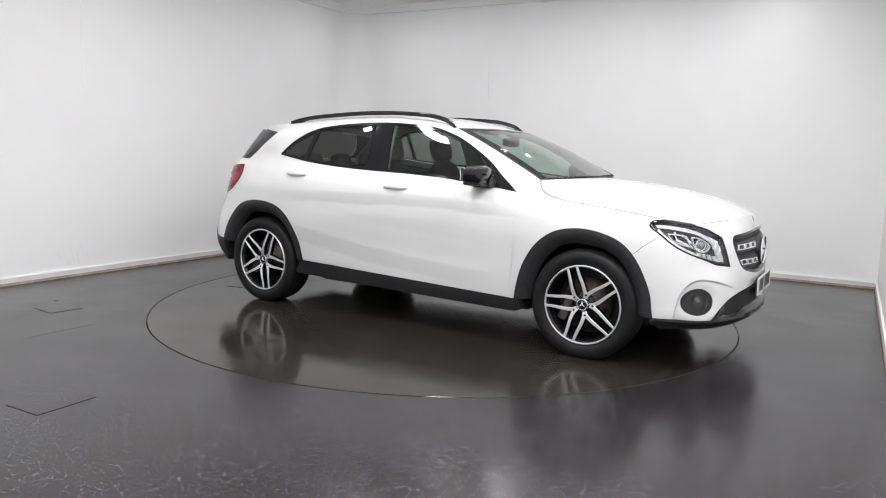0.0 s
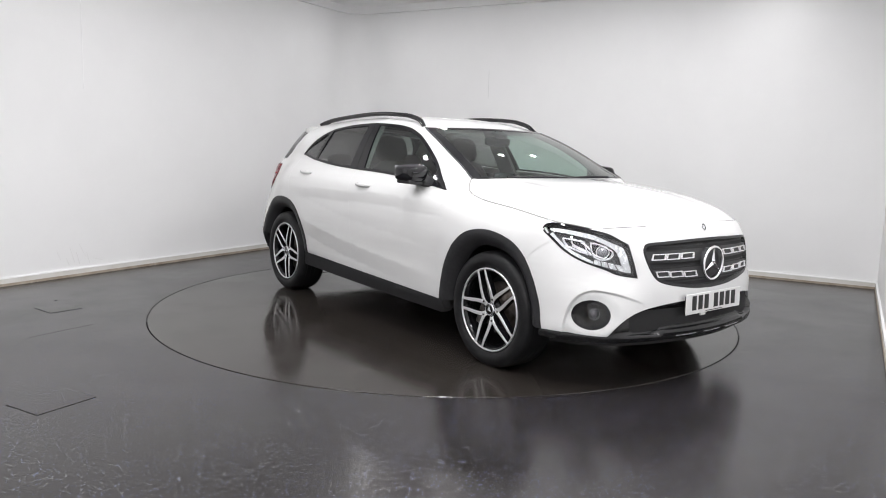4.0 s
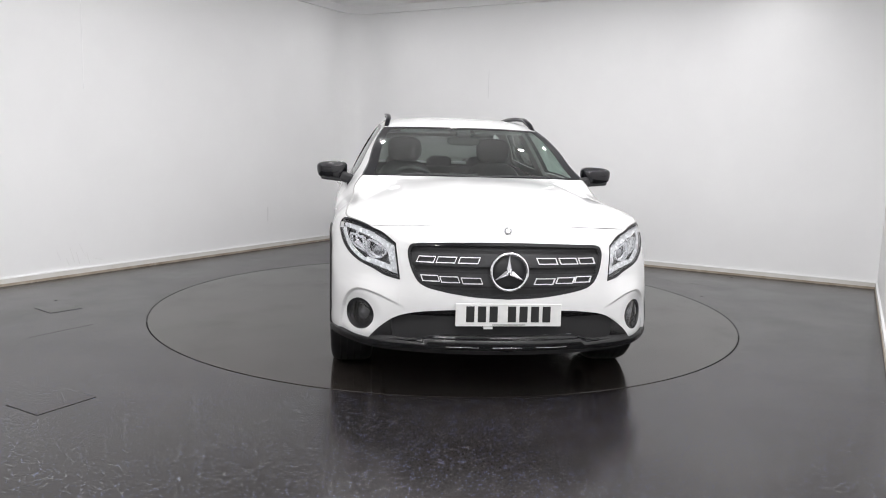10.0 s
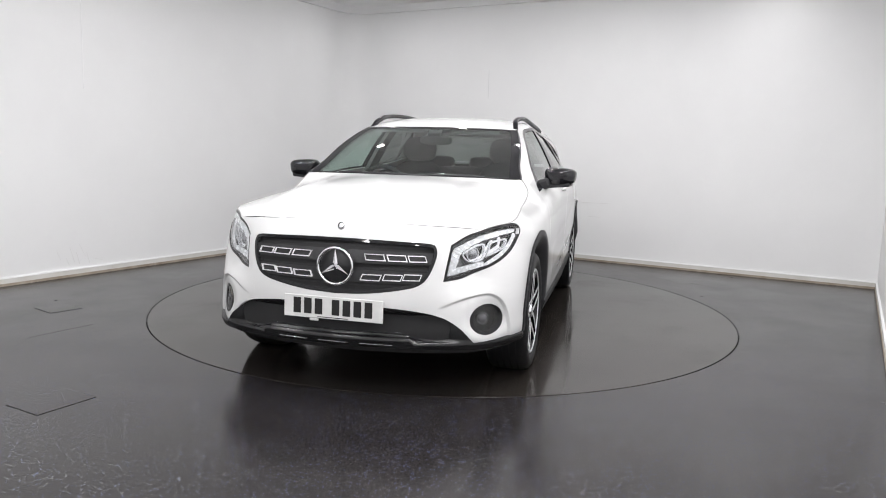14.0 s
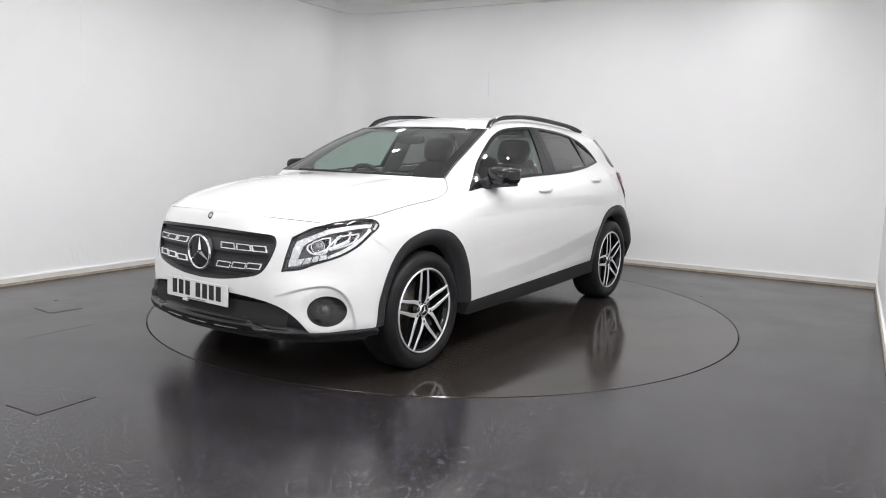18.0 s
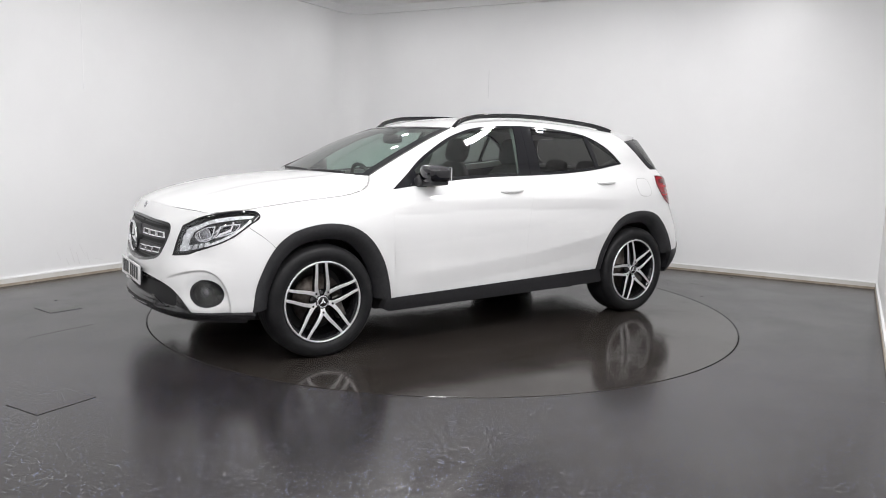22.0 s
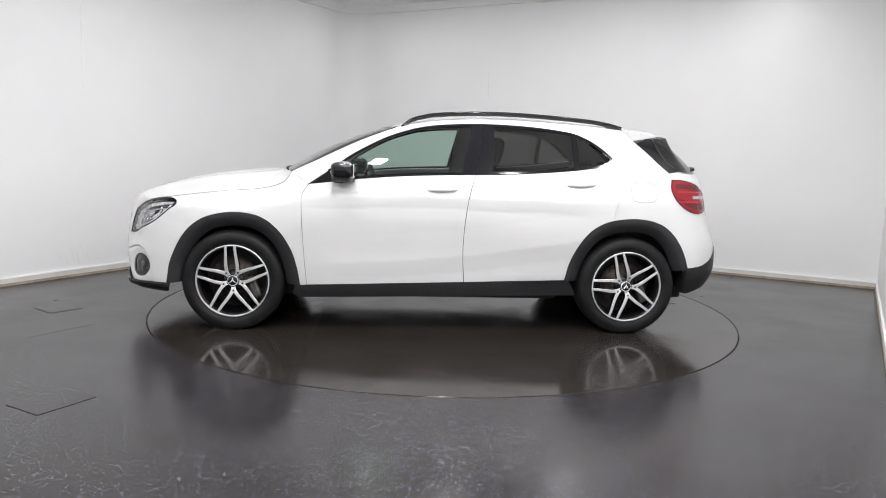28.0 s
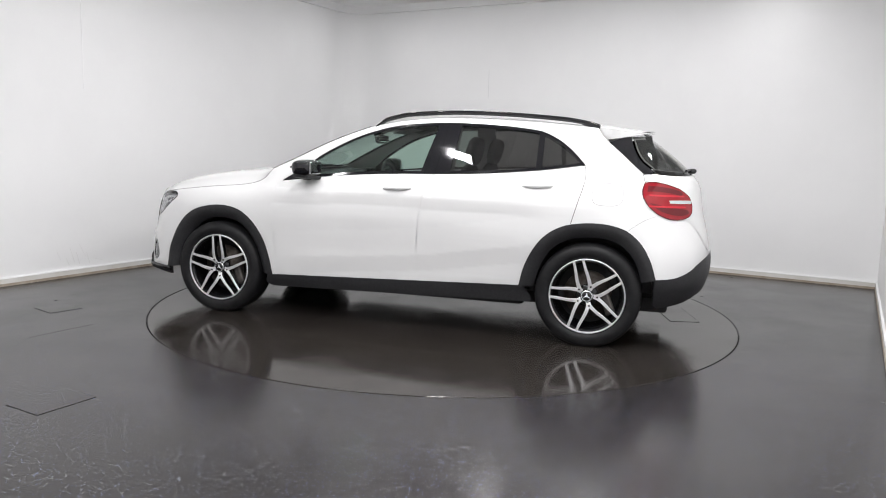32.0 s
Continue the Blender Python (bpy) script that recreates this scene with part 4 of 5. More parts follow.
RGLASS = outline([(5.66, 1.122), (5.2, 1.124), (4.88, 1.126), (4.70, 1.131), (4.618, 1.138)], [(4.618, 1.138), (4.512, 1.198), (4.456, 1.275), (4.424, 1.366)], [(4.424, 1.366), (5.0, 1.39), (5.66, 1.39)])
RQ = outline(RQ_FRONT, [(4.499, 1.132), (4.606, 1.136)], [(4.606, 1.136), (4.502, 1.193), (4.446, 1.273), (4.414, 1.364)], [(4.414, 1.364), (4.35, 1.356), (4.272, 1.327)])
LAMP_T = outline(LAMP_FRONT, LAMP_REST)
for sgn in (1, -1):
    f = (lambda l: l) if sgn > 0 else flip
    panel("tailgate", [f(np.array(gate_half))], skin, M_WHITE, car, gap=.0005)
    panel("tailgate_lining", [f(outline([(5.67, .5), (4.6, .5)], [(4.6, .5), (4.5, 1.10)], [(4.5, 1.10), (5.67, 1.10)], [(5.67, 1.10), (5.67, .5)]))], skin, M_CABIN, car, "dark tailgate lining", gap=0, depth=0, grid=.1, out=-.045)
    panel("rear_window", [f(RGLASS)], tail_skin, M_REARGLASS, car, "dark rear window", gap=0, depth=0, out=-.004)
    panel("rear_side_trim", [f(RQ)], tail_skin, M_GLOSSBLACK, car, "gloss black pillar trim", gap=.001)
    lamp = panel("tail_lamp", [f(LAMP_T)], skin, M_RED, car, "red tail lamp lens", grid=.03, out=.006)
    panel("light_bar", [f(outline([(4.715, .972), (4.985, .968), (4.987, .946), (4.725, .950)]))], skin, M_DRL, lamp, "clear white strip", out=.009, depth=.004)
    panel("lamp_band", [f(outline([(4.545, .955), (4.64, .90), (4.80, .872), (4.93, .885), (4.92, .91), (4.72, .928)]))], skin, M_REDDARK, lamp, "dark red lower segment", out=.0085, depth=.003)
    panel("lamp_band", [f(outline([(4.535, 1.060), (4.62, 1.058), (4.76, 1.045), (4.88, 1.02), (4.86, .995), (4.74, 1.012), (4.60, 1.022), (4.53, 1.02)]))], skin, M_REDDARK, lamp, "dark red upper segment", out=.0085, depth=.003)
    for z0 in (1.000, .932):
        panel("lamp_rib", [f(outline([(4.545, z0 + .006), (4.70, z0 + .004), (4.90, z0)], [(4.90, z0), (4.90, z0 - .010)], [(4.90, z0 - .010), (4.70, z0 - .008), (4.548, z0 - .004)], [(4.548, z0 - .004), (4.545, z0 + .006)]))],
              skin, M_REDBRIGHT, lamp, "bright red lamp strip", gap=0, out=.0100, depth=.003)
    panel("lamp_edge", [f(LAMP_T), f(shrink(LAMP_T, .007))], skin, M_REDDARK, lamp, "dark edge of the lamp", gap=.001, out=.0075, depth=.004, grid=.03)

# black lower cladding
CF, CR = (sx(1.345), .345), (sx(-1.352), .352)


def toward(pts, c, k):
    return [(c[0] + (a - c[0]) * k, c[1] + (b - c[1]) * k) for a, b in pts]


def arch_roll(centre, arch):
    """The skin of an arch trim, which rolls inwards towards the wheel."""
    v = np.array(arch) - np.array(centre)
    ang, rad = np.arctan2(v[:, 0], v[:, 1]), np.hypot(v[:, 0], v[:, 1])
    order = np.argsort(ang)
    ang, rad = ang[order], rad[order]

    def rolled(s, z, out=0.0):
        a, b = abs(s) - centre[0], z - centre[1]
        k = math.hypot(a, b) / float(np.interp(math.atan2(a, b), ang, rad))
        w = min(max((.96 - k) / .17, 0), 1)
        return skin(s, z, out - .050 * w * w)
    return rolled


front_clad = outline(arch_fd, [arch_fd[-1], toward(arch_fd, CF, .80)[-1]], toward(arch_fd, CF, .80)[::-1], [toward(arch_fd, CF, .80)[0], arch_fd[0]])
rear_clad = outline(arch_rd, [arch_rd[-1], toward(arch_rd, CR, .80)[-1]], toward(arch_rd, CR, .80)[::-1], [toward(arch_rd, CR, .80)[0], arch_rd[0]])
sill = outline(side_pts([(.93, .318), (-.93, .378)]), side_pts([(-.93, .378), (-.985, .283), (-.96, .270)]), side_pts([(-.96, .270), (.9, .232)]), side_pts([(.9, .232), (.945, .26), (.93, .318)]))
low_half = [tuple(q) for q in outline(INTAKE[::-1], [(.707, .306), (.828, .309), (.95, .317), (1.066, .318)], [(1.066, .318), (1.075, .305), (1.07, .280)], [(1.07, .280), (.9, .275), (.7, .275), (.5, .278), (.35, .282), (0, .284)]) if q[0] > .004]
low_loop = np.array([(0, .483)] + low_half + [(0, .276)] + [(-a, b) for a, b in reversed(low_half)])


def low_skin(s, z, out=0.0):
    """The lower grille lies a little back; a raised bar runs along its lower edge."""
    a = abs(s)
    step = .335 - .025 * min(max((a - .36) / .12, 0), 1)
    w = min(max((step + .012 - z) / .024, 0), 1)
    k = min(max((.66 - a) / .1, 0), 1) * min(max((.47 - z) / .03, 0), 1)
    return skin(s, z, out - .030 * (1 - w) * k + .012 * w)


panel("lower_grille", [low_loop], low_skin, M_LOWGLOSS, car, "black plastic lower air intake", gap=0, grid=.02)
rear_low_half = [tuple(q) for q in outline(rear_low[::-1], [(5.66, .605), (5.66, .40)], [(5.66, .40), (5.3, .40), (5.0, .36), (4.85, .315), (4.66, .285), (4.62, .30)], [(4.62, .30), (4.61, .40), arch_rd[-1]])]
for sgn in (1, -1):
    f = (lambda l: l) if sgn > 0 else flip
    panel("arch_trim", [f(front_clad)], arch_roll(CF, arch_fd), M_CLAD, car, "black plastic wheel arch trim", gap=-.001, out=.008, depth=.05, grid=.03)
    panel("arch_trim", [f(rear_clad)], arch_roll(CR, arch_rd), M_CLAD, car, "black plastic wheel arch trim", gap=-.001, out=.008, depth=.05, grid=.03)
    panel("sill_trim", [f(sill)], skin, M_CLAD, car, "black plastic sill", gap=0, out=.014, depth=.06, grid=.03)
    panel("rear_apron", [f(np.array(rear_low_half))], skin, M_CLAD, car, "black plastic rear apron", gap=0, out=.004, depth=.05)

# underside and wheel housings
part("underbody", box((1.82, 1.34, .09), (0, 0, .245), bevel=.03), M_DARK, car)
part("front_subframe", box((.8, 1.16, .09), (1.28, 0, .240), bevel=.02), M_DARK, car)
part("rear_subframe", box((1.0, 1.16, .10), (-1.36, 0, .255), bevel=.02), M_DARK, car)
for cx, cz in ((1.345, .35), (-1.352, .355)):
    for sgn in (1, -1):
        v, fc = [], []
        n = 24
        for i in range(n + 1):
            a = math.radians(-4 + 188 * i / n)
            for y in (.86, .52):
                v.append((cx + .405 * math.cos(a), sgn * y, cz + .42 * math.sin(a)))
        fc = [(2 * i, 2 * i + 1, 2 * i + 3, 2 * i + 2) for i in range(n)]
        base = len(v)
        v += [(cx + .405 * math.cos(math.radians(-4 + 188 * i / n)), sgn * .52, cz + .42 * math.sin(math.radians(-4 + 188 * i / n))) for i in range(n + 1)]
        fc.append(tuple(base + i for i in range(n + 1)))
        mesh_ob("wheel_housing", v, fc, M_CLAD, car, "black wheel housing", False)

# ---- wheels ----
TYRE_R, RIM_R = .342, .246


def wheel(cx, cy, turn):
    """A wheel whose outer face looks along +y; turn: the angle of its first fork."""
    v, fc = lathe([(.225, -.16), (.238, -.15), (.238, -.02), (.232, .0), (.224, -.006), (.214, -.03), (.206, -.09), (.200, -.16)], 72)
    hub = mesh_ob("wheel", v, fc, M_RIMBLACK, car, "black alloy wheel with machined spokes")
    t_prof = [(.236, -.205), (.258, -.218), (.285, -.224), (.312, -.220), (.331, -.208), (.340, -.185), (TYRE_R, -.15), (TYRE_R, -.06), (.340, -.028), (.333, -.006), (.317, .008),
              (.290, .014), (.268, .010), (.255, .002), (.246, -.004), (.236, -.012)]
    v, fc = lathe([(r, h) for r, h in t_prof], 96)
    tyre = mesh_ob("tyre", v, fc, M_TYRE, hub, "black rubber tyre")
    for y in (-.045, -.082, -.120, -.158):
        v, fc = lathe([(TYRE_R + .0015, y - .004), (TYRE_R + .0005, y), (TYRE_R + .0015, y + .004)], 96)
        mesh_ob("tread_groove", v, fc, M_DARK, tyre)
    v, fc = lathe([(.2345, -.012), (.2355, .002), (.238, .005), (.2435, .005), (.246, -.002)], 96)
    mesh_ob("rim_edge", v, fc, M_POLISH, hub, "machined bright rim edge")
    v, fc = lathe([(.156, -.105), (.156, -.088), (.075, -.088), (.072, -.078), (.03, -.076), (0, -.076)], 56)
    mesh_ob("brake_disc", v, fc, M_DISC, hub, "rust-tinged steel brake disc")
    v, fc = lathe([(.215, -.158), (.16, -.150), (0, -.150)], 40)
    mesh_ob("back_plate", v, fc, M_DARK, hub, "dark plate behind the brake disc")
    side = 1 if cy > 0 else -1
    part("brake_caliper", box((.062, .05, .150), (side * -.128, -.080, -.052), (0, side * 22, 0), bevel=.014), M_STEEL, hub, "grey brake caliper")
    v, fc = lathe([(.040, -.052), (.060, -.050), (.074, -.040), (.072, -.030), (.044, -.026)], 40)
    mesh_ob("wheel_centre", v, fc, M_RIMBLACK, hub, "black wheel centre")
    fork = None
    for k in range(5):
        a0 = math.radians(turn + 72 * k)
        if fork is None:
            vv, ff = [], []
            for side in (1, -1):
                cl = spline([(.044, 0), (.066, 5.0), (.095, 13.0), (.130, 19.6), (.165, 24.3), (.2, 27.0), (.2375, 28.8)], 5)
                base = len(vv)
                for i, (r, off) in enumerate(cl):
                    r2, o2 = cl[min(i + 1, len(cl) - 1)]
                    r1, o1 = cl[max(i - 1, 0)]
                    p = Vector((r * math.cos(math.radians(off)), 0, r * math.sin(math.radians(off)) * side))
                    q = Vector((r2 * math.cos(math.radians(o2)), 0, r2 * math.sin(math.radians(o2)) * side)) - Vector((r1 * math.cos(math.radians(o1)), 0, r1 * math.sin(math.radians(o1)) * side))
                    q.normalize()
                    nn = Vector((-q.z, 0, q.x)) * side
                    w = .0150 - .0068 * (i / len(cl)) ** .6
                    h = .004 - .018 * (1 - i / len(cl)) ** 2 - (0 if side > 0 else .0006)
                    vv += [p + nn * w + Vector((0, h - .002, 0)), p + nn * (w - .002) + Vector((0, h, 0)), p - nn * (w - .002) + Vector((0, h, 0)), p - nn * w + Vector((0, h - .002, 0)),
                           p - nn * (w + .0005) + Vector((0, h - .035, 0)), p + nn * (w + .0005) + Vector((0, h - .035, 0))]
                for i in range(len(cl) - 1):
                    for j in range(6):
                        l = (j + 1) % 6
                        q4 = (base + i * 6 + j, base + i * 6 + l, base + (i + 1) * 6 + l, base + (i + 1) * 6 + j)
                        ff.append(q4 if side > 0 else q4[::-1])
            fork = mesh_ob("spoke_fork", vv, ff, M_POLISH, hub, "machined forked spoke", False)
            fork.data.materials.append(M_RIMBLACK)
            for p in fork.data.polygons:
                p.material_index = 0 if p.index % 6 in (0, 1, 2) else 1
            one = fork
        else:
            one = new("spoke_fork", fork.data)
            one.parent = hub
            one["label"] = "machined forked spoke"
        one.matrix_basis = pose(0, 0, 0, 0, -math.degrees(a0), 0)
        v, fc = lathe([(0, .003), (.006, .003), (.0065, .0)], 12)
        bolt = mesh_ob("wheel_bolt", v, fc, M_RIMBLACK, hub)
        bolt.matrix_basis = pose(.066 * math.cos(a0), -.0085, .066 * math.sin(a0))
    v, fc = lathe([(.030, -.0045), (.0325, -.003), (.036, -.004), (.0385, -.012), (.040, -.05)], 40)
    mesh_ob("hub_cap", v, fc, M_SILVER, hub, "silver ring of the hub cap")
    v, fc = lathe([(0, -.0035), (.02, -.0045), (.0305, -.0055), (.031, -.02)], 32)
    mesh_ob("cap_centre", v, fc, M_RIMBLACK, hub, "black centre of the hub cap")
    for k in range(3):
        a = math.radians(90 + 120 * k)
        c, s_ = math.cos(a), math.sin(a)
        pts = [(.027, -.004, 0), (.004, -.003, .0065), (.004, -.003, -.0065), (.004, .0005, 0), (-.003, -.003, 0)]
        vv = [(r * c - h * s_, y, r * s_ + h * c) for r, y, h in pts]
        mesh_ob("cap_ray", vv, [(0, 3, 1), (0, 2, 3), (1, 3, 4), (2, 4, 3)], M_SILVER, hub, "", False)
    v, fc = tube([(.226, -.02, 0), (.226, .002, 0)], .0035, 8)
    valve = mesh_ob("valve", v, fc, M_RIMBLACK, hub)
    valve.matrix_basis = pose(0, 0, 0, 0, -turn - 36, 0)
    hub.matrix_basis = pose(cx, cy, TYRE_R - .006, 0, 0, 0 if cy > 0 else 180)
    return hub


wheel(1.349, .868, -93.5), wheel(-1.350, .868, -105.5), wheel(1.349, -.868, 36), wheel(-1.350, -.868, 7)



# ---- front end: grille, badge, lamps, number plate ----
def loop_rect(c, w, h, slant=0.0, n=1):
    return np.array([(c[0] - w / 2 - slant, c[1] - h / 2), (c[0] + w / 2 - slant, c[1] - h / 2), (c[0] + w / 2 + slant, c[1] + h / 2), (c[0] - w / 2 + slant, c[1] + h / 2)])


grille = panel("grille", [GRILLE], skin, M_GRILLE, car, "black radiator grille with chrome frames", gap=-.006, depth=0, grid=.03, out=-.034)
panel("grille_rim", [GRILLE, shrink(GRILLE, .014)], skin, M_GLOSSBLACK, grille, "gloss black grille rim", gap=0, depth=.03, grid=.03, out=-.002)
for row, zc in enumerate((.722, .628)):
    for sgn in (1, -1):
        end = .492 - .028 * row
        panel("grille_louvre", [outline([(sgn * .05, zc - .030), (sgn * .25, zc - .030), (sgn * end, zc - .026)], [(sgn * end, zc - .026), (sgn * end, zc + .026)],
                                        [(sgn * end, zc + .026), (sgn * .25, zc + .030), (sgn * .05, zc + .030)])], skin, M_GRILLE, grille, gap=0, depth=.024, grid=.03, out=-.010)
        for k, (a, w) in enumerate(((.197, .102), (.310, .096), (.413, .090)) if row == 0 else ((.182, .100), (.291, .092), (.388, .088))):
            tilt = .006 * (1 if row == 0 else -1) * sgn
            outer = loop_rect((sgn * a, zc + .004 * (k - 1) * (1 if row else 0)), w, .031, -tilt)
            panel("chrome_frame", [outer, shrink(outer, .0036)], skin, M_CHROME, grille, "small chrome frame", gap=0, depth=.012, grid=.03, out=-.001)
for k in range(9):                                              # mesh bars behind the louvres
    z = .552 + .027 * k
    end = .30 + .20 * min(1, (z - .552) / .12)
    panel("grille_bar", [outline([(-end, z), (0, z), (end, z)], [(end, z), (end, z + .009)], [(end, z + .009), (0, z + .009), (-end, z + .009)], [(-end, z + .009), (-end, z)])],
          skin, M_CLAD, grille, gap=0, depth=.012, grid=.05, out=-.022)

BX, BZ = 2.218, .672
v, fc = lathe([(0, -.004), (.078, -.004), (.083, -.012), (.083, -.04)], 48, "Y")
backing = mesh_ob("badge_plate", v, fc, M_GRILLE, grille, "round dark badge plate")
backing.matrix_basis = pose(BX - .002, 0, BZ, 0, 0, -90)
v, fc = tube([(0, .0895 * math.cos(2 * math.pi * i / 64), .0895 * math.sin(2 * math.pi * i / 64)) for i in range(64)], .0078, 10, 1.0, True, (1, 0, 0))
ring = mesh_ob("badge_ring", v, fc, M_CHROME, grille, "chrome badge ring")
ring.matrix_basis = pose(BX + .004, 0, BZ)
for k in range(3):
    a = math.radians(90 + 120 * k)
    c, s_ = math.cos(a), math.sin(a)
    pts = [(0, .086, 0), (0, .012, .0135), (0, .012, -.0135), (.011, .010, 0), (0, -.006, 0)]
    vv = [(x, y * c - z * s_, y * s_ + z * c) for x, y, z in pts]
    ray = mesh_ob("badge_ray", vv, [(0, 1, 3), (0, 3, 2), (1, 4, 3), (2, 3, 4), (0, 2, 4, 1)], M_CHROME, grille, "", False)
    ray.matrix_basis = pose(BX + .003, 0, BZ)
v, fc = lathe([(0, .003), (.010, .003), (.0205, .002), (.0225, -.002)], 28, "Z")
em = mesh_ob("bonnet_badge", v, fc, M_SILVER, car, "small round chrome badge")
em.matrix_basis = Matrix.Translation(skin(0, .864, .001)) @ pose(0, 0, 0, 0, 68, 0)
v, fc = lathe([(.013, .0036), (.0165, .0038), (.0165, .002)], 28, "Z")
mesh_ob("badge_centre", v, fc, M_GLOSSBLACK, em)

# number plate, its characters as plain bars
plate = part("number_plate", box((.007, .520, .112), (0, 0, 0), bevel=.003), M_PLATE, car, "white number plate with black bars")
plate.matrix_basis = pose(2.2435, 0, .465, 0, -1.5, 0)
edge_v, edge_f = tube([(.0035, y, z) for y, z in [(-.256, -.052), (.256, -.052), (.256, .052), (-.256, .052)]], .0016, 6, 1, True, (1, 0, 0))
mesh_ob("plate_border", edge_v, edge_f, M_PLATE, plate)
for k, y in enumerate((.186, .129, .072, .015, -.075, -.132, -.189)):
    part("plate_bar", box((.002, .040, .078), (.0042, y, .004), bevel=.0008, seg=1), M_INK, plate)
part("maker_line", box((.001, .16, .004), (.0038, 0, -.048)), M_INK, plate)
part("plate_clip", box((.012, .045, .014), (-.002, -.10, -.063), bevel=.003), M_PLATE, plate)
part("plate_bracket", box((.012, .50, .09), (-.0095, 0, 0), bevel=.003), M_CLAD, plate)

# fog lamps
for sgn in (1, -1):
    f = (lambda l: l) if sgn > 0 else flip
    fog = panel("fog_lamp", [f(fog_loop(.108, .078))], fascia_skin, M_RIMBLACK, car, "round black fog lamp", gap=0, depth=0, grid=.03, out=-.046)
    panel("fog_ring", [f(fog_loop(.1075, .0775)), f(fog_loop(.088, .062))], fascia_skin, M_GLOSSBLACK, fog, "gloss black fog lamp ring", gap=0, depth=.02, grid=.03, out=-.002)
    panel("fog_cover", [f(fog_loop(.089, .063))], fascia_skin, M_SMOKE, fog, "smoked lamp cover", gap=0, depth=0, grid=.03, out=-.006)
    q = skin(sgn * (FOG[0] - .012), FOG[1] + .002, -.054)
    v, fc = blob((0, 0, 0), (.04, .054, .054), 2.0, 20, 12)
    bulb = mesh_ob("fog_lens", v, fc, M_FOGLENS, fog, "smoked fog lamp lens")
    bulb.matrix_basis = Matrix.Translation(q)
    v, fc = tube([(.01, .029 * math.cos(i / 32 * 2 * math.pi), .029 * math.sin(i / 32 * 2 * math.pi)) for i in range(32)], .003, 8, 1, True, (1, 0, 0))
    fr = mesh_ob("fog_bezel", v, fc, M_FOGLENS, fog)
    fr.matrix_basis = Matrix.Translation(q) @ pose(0, 0, 0, 0, 0, 35 * sgn)

tow = loop_rect((-.505, .510), .066, .056)
tow = dense(shrink(tow, 0), .02)
panel("tow_cover", [tow, shrink(tow, .0010)], fascia_skin, M_SEAM, car, "outline of the tow eye cover", gap=0, depth=0, grid=.05, out=.0006)

